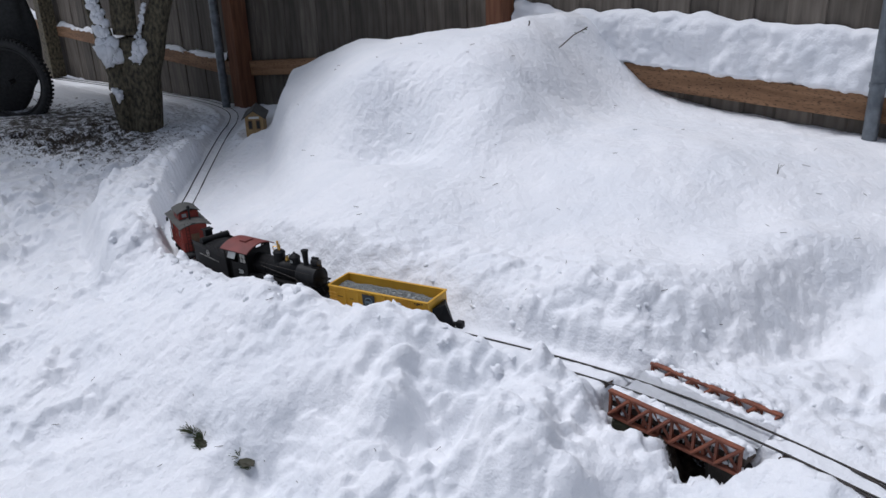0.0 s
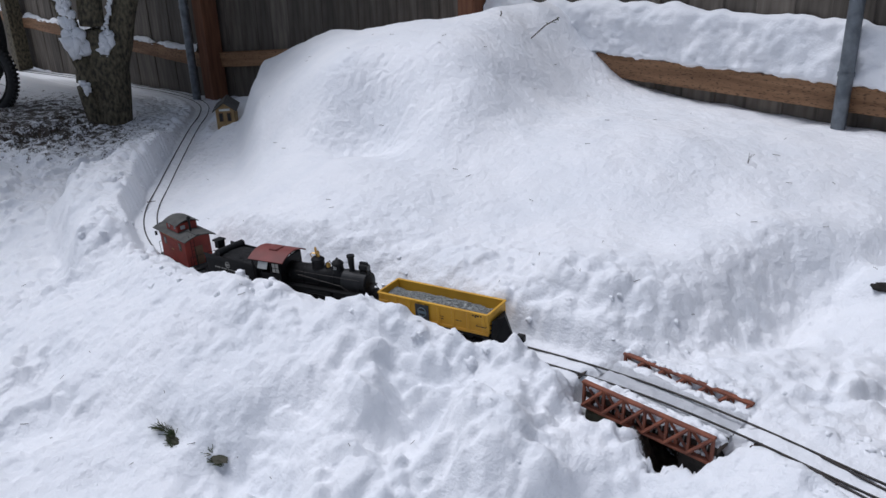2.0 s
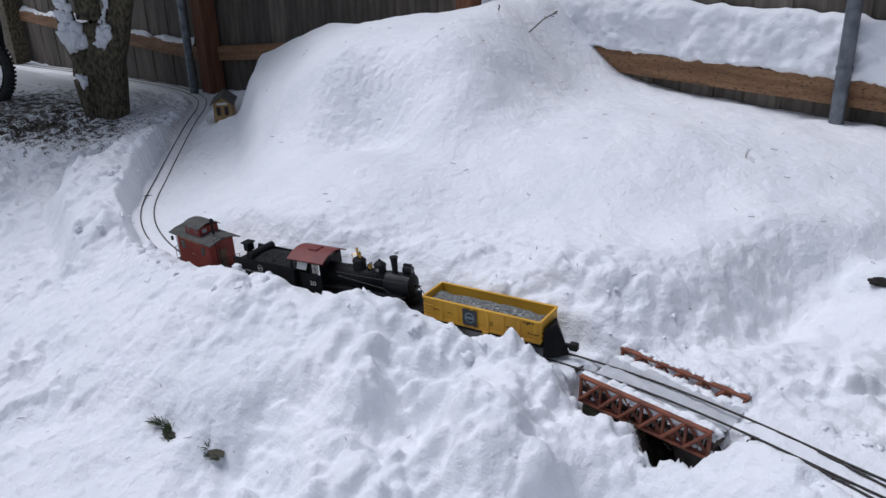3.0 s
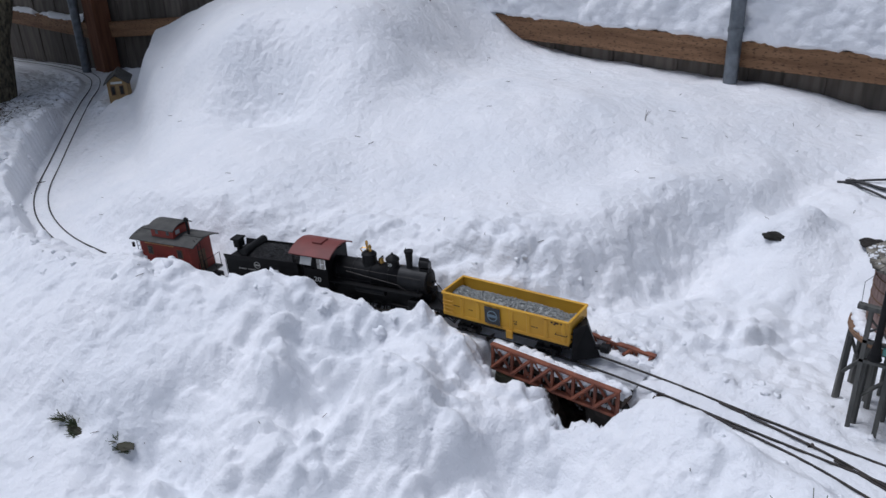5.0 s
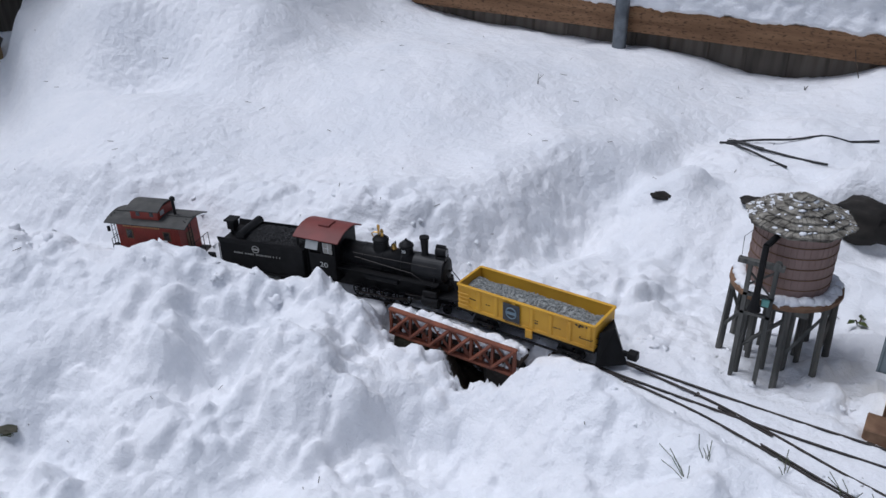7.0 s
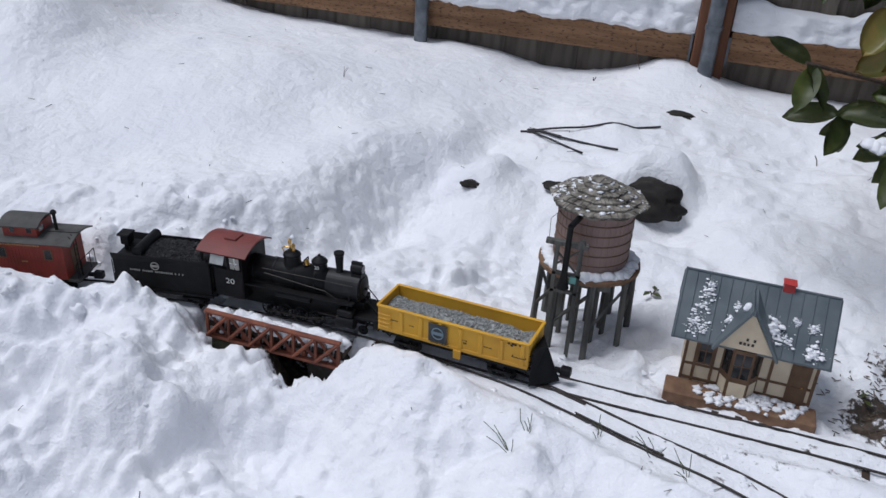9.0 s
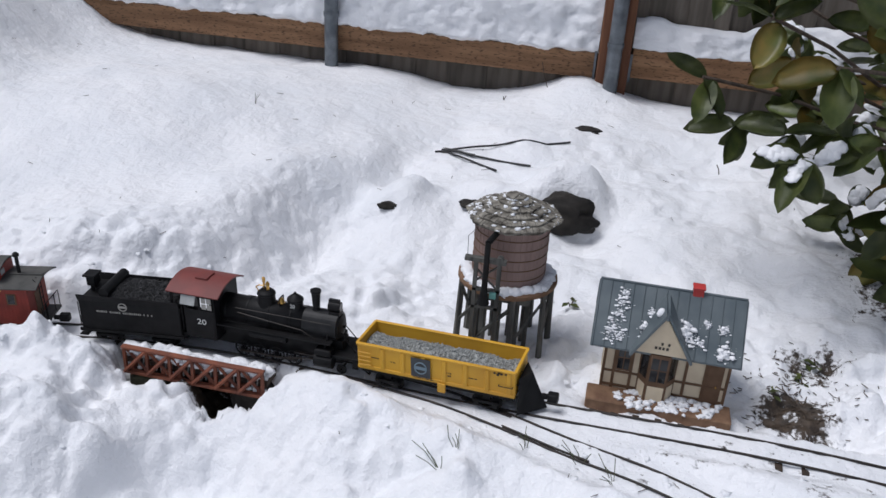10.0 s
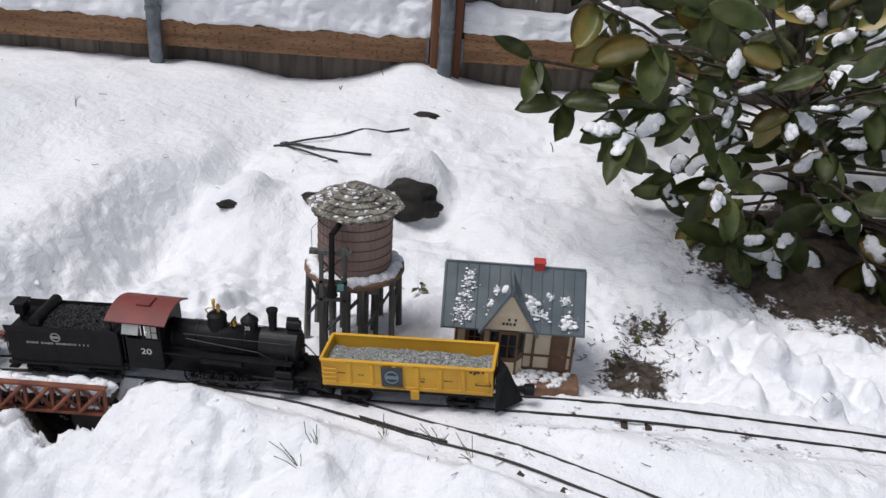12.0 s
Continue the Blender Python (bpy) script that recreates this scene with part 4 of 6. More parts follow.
    lettering("20", 0.0175, pose(-0.233, -0.0505, 0.077, 90, 0, 0) @ Matrix.Diagonal((1.25, 1, 1, 1)), WHITE, root)
    roof = part("cab_roof", vault(B(), -0.304, -0.187, 0.0585, 0.143, 0.16, 0.003, 16), ROOF_RED, root, "red-brown curved cab roof", smooth=False)
    part("roof_hatch", box(B(), -0.258, -0.23, -0.018, 0.016, 0.158, 0.1635, 0.001), ROOF_RED, roof)
    part("backhead", box(B(), -0.219, -0.206, -0.03, 0.03, 0.06, 0.125), BLACK, root)
    part("cab_floor", box(B(), -0.3, -0.201, -0.047, 0.047, 0.038, 0.043), BLACK, root)
    # frame and running gear
    part("frame", box(B(), -0.3, 0.06, -0.017, 0.017, 0.018, 0.07), BLACK, root)
    part("firebox", box(B(), -0.203, -0.1, -0.024, 0.024, 0.05, 0.085), BLACK, root)
    for y in (-1, 1):
        part("running_board", box(B(), -0.201, 0.045, min(y * 0.03, y * 0.047), max(y * 0.03, y * 0.047), 0.074, 0.077), BLACK, root)
        part("air_tank", rod(B(), (-0.13, y * 0.04, 0.066), (-0.05, y * 0.04, 0.066), 0.0075, seg=14), BLACK, root)
        cyl = part("cylinder", rod(B(), (0.01, y * 0.04, 0.033), (0.048, y * 0.04, 0.033), 0.0145, seg=20), BLACK, root)
        part("valve_chest", box(B(), 0.012, 0.046, min(y * 0.028, y * 0.05), max(y * 0.028, y * 0.05), 0.047, 0.062, 0.002), BLACK, cyl)
        part("steam_pipe", line_rods(B(), [(0.03, y * 0.04, 0.06), (0.034, y * 0.033, 0.08), (0.03, y * 0.026, 0.09)], 0.0022), BLACK, cyl)
        part("handrail", rod(B(), (-0.165, y * 0.03, 0.114), (0.04, y * 0.03, 0.112), 0.0008, seg=6), STEEL, root)
        part("side_rod", box(B(), -0.162, -0.035, min(y * 0.031, y * 0.033), max(y * 0.031, y * 0.033), 0.012, 0.0165), STEEL, root, "worn steel side rod")
        part("main_rod", rod(B(), (-0.08, y * 0.035, 0.015), (0.015, y * 0.037, 0.032), 0.0017, seg=6), STEEL, root)
        part("crosshead_guide", box(B(), -0.035, 0.012, min(y * 0.034, y * 0.04), max(y * 0.034, y * 0.04), 0.037, 0.04), STEEL, root)
        part("pipe", line_rods(B(), [(-0.16, y * 0.032, 0.105), (-0.09, y * 0.034, 0.098), (-0.02, y * 0.033, 0.09), (0.01, y * 0.036, 0.075)], 0.001), STEEL, root)
        part("front_brace", rod(B(), (0.05, y * 0.014, 0.098), (0.088, y * 0.018, 0.05), 0.0012, seg=6), BLACK, root)
        part("flag_holder", rod(B(), (0.1, y * 0.03, 0.045), (0.103, y * 0.03, 0.072), 0.001, seg=6), BLACK, root)
    part("pilot_deck", box(B(), 0.045, 0.1, -0.042, 0.042, 0.043, 0.05, 0.001), BLACK, root)
    part("pilot_beam", box(B(), 0.09, 0.102, -0.046, 0.046, 0.028, 0.052, 0.001), BLACK, root)
    for k in range(9):
        y = -0.036 + 0.009 * k
        part("pilot_bar", rod(B(), (0.1, y, 0.032), (0.118, y * 0.6, 0.007), 0.0016, seg=5), BLACK, root)
    coupler(root, 0.1, 1)
    for x in (-0.157, -0.119, -0.081, -0.043):
        wheelset(root, x, 0.0178, name="driver_wheelset", spokes=12)
    wheelset(root, 0.06, 0.011)
    return root


def make_tender():
    root = tagged(new("tender"), "black model tender loaded with coal", "tender", "cars of the train")
    L, W = 0.109, 0.047
    part("tank", box(B(), -L, L, -W, W, 0.036, 0.106, 0.002), BLACK, root)
    for y in (-1, 1):
        bm = prism(B(), [(y * W, 0.104), (y * (W + 0.004), 0.12), (y * (W + 0.002), 0.12), (y * (W - 0.003), 0.104)], -L, L)
        part("flared_side", bm, BLACK, root)
        part("side_sill", box(B(), -L - 0.004, L + 0.004, y * W - 0.002, y * W + 0.002, 0.03, 0.037), BLACK, root)
    part("coal_board", box(B(), -L + 0.055, -L + 0.058, -W + 0.002, W - 0.002, 0.104, 0.126), BLACK, root)
    bm = B()
    rs = random.Random(5)
    box(bm, -L + 0.06, L - 0.002, -W + 0.002, W - 0.002, 0.1, 0.113)
    for k in range(1500):
        u, v = rs.uniform(-0.042, 0.1), rs.uniform(-0.046, 0.046)
        p = Vector((u, v, 0.113 + 0.009 * (1 - (v / 0.05) ** 2) + rs.uniform(-0.002, 0.001)))
        made = bmesh.ops.create_icosphere(bm, subdivisions=1, radius=rs.uniform(0.0014, 0.0028))
        for vtx in made["verts"]:
            vtx.co = p + Vector((vtx.co.x, vtx.co.y * 0.8, vtx.co.z * 0.7)) * rs.uniform(0.75, 1.2)
    tagged(part("coal_load", bm, COAL, root, "heaped black coal"), kind="stuff")
    roll = part("rolled_tarpaulin", rod(B(), (-0.05, -0.046, 0.126), (-0.05, 0.046, 0.126), 0.011, seg=18), BLACK, root)
    bm = B()
    rod(bm, (-0.078, 0, 0.106), (-0.078, 0, 0.118), 0.014, seg=18)
    part("water_hatch", bm, BLACK, root)
    lamp = part("rear_lamp", box(B(), -0.105, -0.085, -0.012, 0.012, 0.12, 0.142, 0.002), BLACK, root)
    part("lamp_hood", box(B(), -0.11, -0.082, -0.015, 0.015, 0.142, 0.147, 0.001), BLACK, lamp)
    part("lamp_stand", box(B(), -0.1, -0.09, -0.006, 0.006, 0.104, 0.121), BLACK, lamp)
    herald(root, -0.012, -W - 0.0008, 0.0965, 0.0088, GREY_TEXT)
    dashes("worn_lettering", root, GREY_TEXT, -0.07, 0.052, -W - 0.0003, 0.08, 0.0045, 30, 12)
    part("step", box(B(), -L - 0.006, -L + 0.012, -W - 0.003, -W + 0.01, 0.02, 0.023), BLACK, root)
    for y in (-1, 1):
        part("grab_rail", rod(B(), (-L - 0.002, y * (W - 0.002), 0.045), (-L - 0.002, y * (W - 0.002), 0.1), 0.001, seg=6), BLACK, root)
    part("underframe", box(B(), -L - 0.004, L + 0.004, -0.03, 0.03, 0.024, 0.036), BLACK, root)
    bogie(root, -0.062)
    bogie(root, 0.062)
    coupler(root, -L, -1)
    coupler(root, L, 1)
    return root


def make_caboose():
    root = tagged(new("caboose"), "red model caboose with a grey roof and cupola", "train car", "cars of the train")
    L, W = 0.082, 0.045
    body = part("body", box(B(), -L, L, -W, W, 0.036, 0.134, 0.001), RED, root)
    for k in range(22):
        x = -L + 0.004 + k * 0.0073
        part("plank_batten", box(B(), x, x + 0.0007, -W - 0.0006, -W + 0.001, 0.038, 0.133), RED, body)
    roof = part("roof", vault(B(), -0.106, 0.106, 0.056, 0.132, 0.145, 0.003, 12), ROOF_GREY, root, "tarred dark grey roof")
    cup = part("cupola", box(B(), -0.043, 0.03, -0.035, 0.035, 0.134, 0.168, 0.001), RED, root)
    part("cupola_roof", vault(B(), -0.049, 0.036, 0.041, 0.166, 0.179, 0.003, 10), ROOF_GREY, cup)
    for y in (-1, 1):
        for x in (-0.03, 0.006):
            f = part("window_frame", box(B(), x, x + 0.016, y * 0.035 - 0.0008, y * 0.035 + 0.0008, 0.147, 0.163), RED, cup)
            part("pane", box(B(), x + 0.003, x + 0.013, y * 0.0354 - 0.0008, y * 0.0354 + 0.0008, 0.149, 0.161), GLASS, f)
        for x in (-0.058, 0.04):
            f = part("window_frame", box(B(), x, x + 0.019, y * W - 0.001, y * W + 0.001, 0.086, 0.114), TRIM, root)
            part("pane", box(B(), x + 0.003, x + 0.016, y * W - 0.0016, y * W + 0.0016, 0.089, 0.111), GLASS, f)
    for x in (-1, 1):
        part("cupola_pane", box(B(), (x * 0.0365 - 0.0065) - 0.0012, (x * 0.0365 - 0.0065) + 0.0012, -0.024, -0.008, 0.149, 0.161), AWNING, cup)
        part("platform", box(B(), min(x * L, x * 0.106), max(x * L, x * 0.106), -W, W, 0.032, 0.038), ROOF_GREY, root)
        part("end_door", box(B(), x * L - 0.001, x * L + 0.001, -0.014, 0.014, 0.04, 0.1), TRIM, root)
        for y in (-0.043, -0.02, 0.02, 0.043):
            part("rail_post", rod(B(), (x * 0.104, y, 0.036), (x * 0.104, y, 0.078), 0.0009, seg=6), BLACK, root)
        part("end_handrail", rod(B(), (x * 0.104, -0.043, 0.078), (x * 0.104, 0.043, 0.078), 0.0009, seg=6), BLACK, root)
        for y in (-0.034, -0.022):
            part("ladder_rail", line_rods(B(), [(x * 0.103, y, 0.036), (x * 0.103, y, 0.134), (x * 0.094, y, 0.146)], 0.0009), BLACK, root)
        for k in range(7):
            part("ladder_rung", rod(B(), (x * 0.103, -0.034, 0.046 + k * 0.013), (x * 0.103, -0.022, 0.046 + k * 0.013), 0.0007, seg=5), BLACK, root)
        coupler(root, x * 0.106, x)
    part("smokejack", turned(B(), (0.057, -0.004, 0.14), [(0.0044, 0.0), (0.0036, 0.004), (0.0036, 0.046), (0.0066, 0.048), (0.0066, 0.053), (0.003, 0.057)], 12), BLACK, root, "black stovepipe")
    part("roof_walk", box(B(), 0.04, 0.104, -0.012, 0.0, 0.144, 0.147), ROOF_GREY, roof)
    part("roof_walk", box(B(), -0.104, -0.052, -0.008, 0.008, 0.144, 0.147), ROOF_GREY, roof)
    part("marker_lamp", rod(B(), (-0.1, -0.05, 0.105), (-0.1, -0.05, 0.118), 0.004, seg=10), BLACK, root)
    dashes("worn_lettering", root, GOLD_TEXT, -0.062, 0.045, -W - 0.001, 0.12, 0.0045, 22, 21)
    dashes("worn_lettering", root, GOLD_TEXT, -0.01, 0.004, -W - 0.001, 0.078, 0.004, 5, 22)
    part("underframe", box(B(), -0.1, 0.1, -0.03, 0.03, 0.024, 0.033), BLACK, root)
    bogie(root, -0.06)
    bogie(root, 0.06)
    return root


gondola, loco, tender, caboose = make_gondola(), make_loco(), make_tender(), make_caboose()
for ob in loco.children:
    if ob not in [w for w, _, _ in WHEELS]:
        ob.matrix_basis = Matrix.Diagonal((1.0, 0.92, 0.98, 1.0)) @ ob.matrix_basis
for ob in caboose.children:
    if ob not in [w for w, _, _ in WHEELS]:
        ob.matrix_basis = Matrix.Diagonal((1.06, 0.92, 0.93, 1.0)) @ ob.matrix_basis
WHEELS = [(w, x * 1.06 if w.parent is caboose else x, r) for w, x, r in WHEELS]
for ob in tender.children:
    if ob not in [w for w, _, _ in WHEELS]:
        ob.matrix_basis = Matrix.Diagonal((1.0, 1.0, 0.96, 1.0)) @ ob.matrix_basis


# ---- water tower ----
def water_tower(cx, cy):
    root = tagged(new("water_tower"), "model wooden water tower with shingled roof and snow", "water tower")
    root.matrix_basis = pose(cx, cy, 0.048) @ Matrix.Scale(0.97, 4)
    tank = part("tank", turned(B(), (0, 0, 0.132), [(0.077, 0.0), (0.077, 0.004), (0.0765, 0.13), (0.077, 0.134)], 40), TANK, root, "faded pink-brown wooden tank")
    for z in (0.15, 0.172, 0.194, 0.216, 0.238, 0.257):
        part("hoop", ring(B(), (0, 0, z), (0, 0, 1), 0.0775, 0.0012, 40), TRIM, tank)
    for k in range(40):
        a = 2 * math.pi * (k + 0.5) / 40
        part("stave", rod(B(), (0.0766 * math.cos(a), 0.0766 * math.sin(a), 0.134), (0.0766 * math.cos(a), 0.0766 * math.sin(a), 0.264), 0.0011, seg=4), TANK, tank)
    deck = part("deck", turned(B(), (0, 0, 0.118), [(0.103, 0.0), (0.106, 0.002), (0.106, 0.01), (0.1, 0.012)], 24), DECK, root)
    bm = B()
    rs = random.Random(2)
    for k in range(46):
        a = 2 * math.pi * k / 46
        r = rs.uniform(0.082, 0.091)
        blob(bm, (r * math.cos(a), r * math.sin(a), 0.131), (0.014, 0.014, rs.uniform(0.006, 0.011)), k, 2, 0.4)
    tagged(part("deck_snow", bm, SNOW, root, "snow on the deck", smooth=True), kind="stuff")
    for k in range(8):
        a = 2 * math.pi * (k + 0.35) / 8
        part("leg", rod(B(), (0.103 * math.cos(a), 0.103 * math.sin(a), -0.085), (0.096 * math.cos(a), 0.096 * math.sin(a), 0.12), 0.0075, 0.0065, 6), GREY_WOOD, root)
        b = 2 * math.pi * (k + 1.35) / 8
        part("brace", rod(B(), (0.1 * math.cos(a), 0.1 * math.sin(a), 0.01), (0.097 * math.cos(b), 0.097 * math.sin(b), 0.1), 0.0042, seg=4), GREY_WOOD, root)
        c = 2 * math.pi * (k + 0.85) / 8
        part("inner_post", rod(B(), (0.05 * math.cos(c), 0.05 * math.sin(c), -0.085), (0.05 * math.cos(c), 0.05 * math.sin(c), 0.12), 0.006, seg=6), GREY_WOOD, root)
    for k in range(5):
        y = -0.08 + k * 0.04
        w = math.sqrt(max(0.0, 0.1 ** 2 - y * y))
        part("deck_beam", box(B(), -w, w, y - 0.005, y + 0.005, 0.104, 0.118), GREY_WOOD, root)
    # roof: eight-sided, courses of shingles
    roof = part("roof", turned(B(), (0, 0, 0.258), [(0.092, 0.0), (0.092, 0.002), (0.004, 0.046)], 8), SHINGLE, root)
    bm = B()
    for course in range(6):
        f0 = course / 6
        r_out = 0.099 * (1 - f0 * 0.97) + 0.002
        z_out = 0.262 + 0.048 * f0
        for face in range(8):
            a0, a1 = 2 * math.pi * face / 8, 2 * math.pi * (face + 1) / 8
            p0, p1 = Vector((math.cos(a0), math.sin(a0), 0)), Vector((math.cos(a1), math.sin(a1), 0))
            n = max(2, round(11 * (1 - f0)))
            mid = (p0 + p1).normalized()
            for k in range(n):
                u = (k + 0.5) / n
                q = (p0 * (1 - u) + p1 * u) * (r_out - rs.uniform(0, 0.003))
                w = (p1 - p0).length * r_out / n * 0.86
                m = Matrix.Translation((q.x - mid.x * 0.009, q.y - mid.y * 0.009, z_out + 0.007 + rs.uniform(-0.0008, 0.0008)))
                turn = Euler((0, 0.5 * math.atan2(0.048, 0.105), math.atan2(mid.y, mid.x) ), "XYZ").to_matrix().to_4x4()
                bmesh.ops.create_cube(bm, size=1, matrix=m @ turn @ Matrix.Diagonal((0.022, w, 0.0045, 1)))
    tagged(part("shingles", bm, SHINGLE, roof, "silvery split shingles"), kind="stuff")
    bm = B()
    for k in range(420):
        f = rs.uniform(0.0, 0.95)
        a = rs.uniform(0, 6.28) if rs.random() < 0.6 else rs.gauss(2.7, 0.6)
        r = 0.1 * (1 - f) * math.cos(math.pi / 8) / math.cos((a % (math.pi / 4)) - math.pi / 8)
        s = 0.001 + 0.0045 * rs.random() ** 2
        blob(bm, (r * math.cos(a), r * math.sin(a), 0.267 + 0.046 * f), (s * 1.6, s * 1.6, s * 0.45), k, 1, 0.8)
    tagged(part("roof_snow", bm, SNOW, roof, "patches of snow", smooth=True), kind="stuff")
    # spout and its frame, on the track side
    for x in (-0.052, -0.005):
        part("spout_post", box(B(), x - 0.004, x + 0.004, -0.117, -0.109, -0.085, 0.212), GREY_WOOD, root)
    part("crossarm", box(B(), -0.075, 0.008, -0.119, -0.107, 0.205, 0.214), GREY_WOOD, root)
    for z in (0.1, 0.14):
        part("spout_beam", box(B(), -0.056, 0.0, -0.117, -0.109, z, z + 0.006), GREY_WOOD, root)
    part("spout_brace", rod(B(), (-0.052, -0.113, 0.16), (-0.005, -0.113, 0.2), 0.0022, seg=5), GREY_WOOD, root)
    part("spout_brace", rod(B(), (-0.005, -0.113, 0.145), (-0.052, -0.113, 0.19), 0.0022, seg=5), GREY_WOOD, root)
    part("spout", turned(B(), (-0.03, -0.124, 0.118), [(0.013, 0.0), (0.009, 0.012), (0.0062, 0.035), (0.0058, 0.135)], 14), BLACK, root, "black water spout")
    part("spout_elbow", rod(B(), (-0.03, -0.124, 0.252), (-0.02, -0.075, 0.255), 0.006, seg=12), BLACK, root)
    part("counterweight", box(B(), -0.02, -0.006, -0.122, -0.112, 0.128, 0.142, 0.001), TEAL, root)
    part("pull_chain", line_rods(B(), [(-0.07, -0.113, 0.205), (-0.072, -0.11, 0.255), (-0.06, -0.08, 0.262)], 0.0006, 4), CABLE, root)
    part("pulley", rod(B(), (-0.005, -0.12, 0.214), (-0.005, -0.106, 0.214), 0.007, seg=12), GREY_WOOD, root)
    return root


water_tower(0.372, 2.303)


# ---- model depot ----
def depot():
    root = tagged(new("depot_building"), "cream model depot with brown trim and slate-blue roof", "model building")
    root.matrix_basis = pose(0.56, 0.76, 0.99) @ Matrix.Diagonal((0.9, 0.96, 0.95, 1)) @ pose(-0.56, -0.76, -1.0)
    x0, x1, y0, y1, ze, zr = 0.59, 0.852, 2.235, 2.362, 0.108, 0.2
    ym = (y0 + y1) / 2
    prof = [(y0, -0.04), (y1, -0.04), (y1, ze), (ym, zr - 0.012), (y0, ze)]
    part("wall", prism(B(), prof, x0, x1), CREAM, root)
    # roof slabs with standing seams
    for way in (-1, 1):
        ye = ym + way * (0.088)
        sl = [(ye, ze - 0.012), (ym, zr), (ym, zr - 0.004), (ye, ze - 0.016)]
        slab = part("roof_slope", prism(B(), sl, x0 - 0.03, x1 + 0.012), SLATE, root, "slate-blue seamed metal roof")
        for k in range(14):
            x = x0 - 0.028 + k * (x1 - x0 + 0.038) / 13
            part("seam", rod(B(), (x, ye, ze - 0.011), (x, ym, zr + 0.001), 0.0013, seg=5), SLATE, slab)
    part("ridge_cap", rod(B(), (x0 - 0.03, ym, zr), (x1 + 0.012, ym, zr), 0.0025, seg=8), SLATE, root)
    for x in (x0 - 0.029, x1 + 0.011):
        for way in (-1, 1):
            part("bargeboard", rod(B(), (x, ym + way * 0.088, ze - 0.016), (x, ym, zr - 0.004), 0.0035, seg=4), SLATE, root)
    # timber framing on the track side
    def strip(a, b, c, d, proud=0.002):
        part("trim_board", box(B(), a, b, y0 - proud, y0 + 0.002, c, d), TRIM, root)
    for x in (x0, 0.612, 0.648, 0.76, 0.8, 0.833, x1 - 0.006):
        strip(x, x + 0.006, -0.04, ze)
    strip(x0, x1, 0.024, 0.029, 0.0016)
    strip(x0, x1, -0.01, -0.004, 0.0016)
    strip(x0, x1, ze - 0.008, ze, 0.0024)
    win = part("window", box(B(), 0.618, 0.648, y0 - 0.003, y0, 0.032, 0.094), TRIM, root)
    for x in (0.621, 0.6345):
        for z in (0.036, 0.064):
            part("pane", box(B(), x, x + 0.011, y0 - 0.0036, y0 - 0.002, z, z + 0.025), GLASS, win)
    door = part("door", box(B(), 0.804, 0.834, y0 - 0.003, y0, -0.02, 0.092), TRIM, root)
    for z in (-0.012, 0.036):
        part("door_panel", box(B(), 0.808, 0.83, y0 - 0.0038, y0 - 0.002, z, z + 0.04), TRIM, door)
    part("door_knob", rod(B(), (0.828, y0 - 0.006, 0.03), (0.828, y0 - 0.003, 0.03), 0.0016, seg=8), BRASS, door)
    # bay under a gable
    bx0, bx1, by = 0.666, 0.744, y0 - 0.028
    bm = B()
    plan = [(bx0, y0), (bx0 + 0.02, by), (bx1 - 0.02, by), (bx1, y0)]
    a = [bm.verts.new((x, y, -0.04)) for x, y in plan]
    b = [bm.verts.new((x, y, 0.096)) for x, y in plan]
    bm.faces.new(a), bm.faces.new(b)
    for i in range(4):
        bm.faces.new((a[i], a[(i + 1) % 4], b[(i + 1) % 4], b[i]))
    bay = part("bay", bm, TRIM, root, "brown bay window")
    for c, d in ((0.034, 0.06), (0.063, 0.088)):
        for x in (bx0 + 0.023, bx0 + 0.0405):
            part("pane", box(B(), x, x + 0.0145, by - 0.0007, by + 0.001, c, d), GLASS, bay)
    part("bay_panel", box(B(), bx0 + 0.022, bx1 - 0.022, by - 0.0012, by + 0.001, -0.012, 0.022), CREAM, bay)
    for p, q in ((plan[0], plan[1]), (plan[2], plan[3])):
        mx, my = (p[0] + q[0]) / 2, (p[1] + q[1]) / 2
        ang = math.degrees(math.atan2(q[1] - p[1], q[0] - p[0]))
        for c, d, mat, nm in ((0.036, 0.088, GLASS, "pane"), (-0.012, 0.022, CREAM, "bay_panel")):
            ob = part(nm, box(B(), -0.011, 0.011, -0.001, 0.001, c, d), mat, bay)
            ob.matrix_basis = pose(mx, my, 0, 0, 0, ang)
    gy, gx, gz = y0 - 0.034, 0.703, 0.182
    bm = B()
    tri = [(gx - 0.052, 0.1), (gx + 0.052, 0.1), (gx, gz)]
    a = [bm.verts.new((x, gy + 0.004, z)) for x, z in tri]
    b = [bm.verts.new((x, y0 + 0.04, z)) for x, z in tri]
    bm.faces.new(a), bm.faces.new(b)
    for i in range(3):
        bm.faces.new((a[i], a[(i + 1) % 3], b[(i + 1) % 3], b[i]))
    gable = part("gable", bm, CREAM, root, "cream gable")
    for way in (-1, 1):
        bm = B()
        e, t = Vector((gx + way * 0.06, 0, 0.09)), Vector((gx, 0, gz + 0.006))
        nrm = Vector((way * 0.004, 0, 0.003))
        for y in (gy - 0.003, y0 + 0.06):
            for p in (e, t, t + nrm, e + nrm):
                bm.verts.new((p.x, y, p.z))
        v = list(bm.verts)
        for f in ((0, 1, 2, 3), (4, 5, 6, 7), (0, 1, 5, 4), (1, 2, 6, 5), (2, 3, 7, 6), (3, 0, 4, 7)):
            bm.faces.new([v[i] for i in f])
        part("gable_roof", bm, SLATE, gable)
    part("finial", rod(B(), (gx, gy - 0.002, gz), (gx, gy - 0.002, gz + 0.026), 0.004, 0.0006, 6), SLATE, gable)
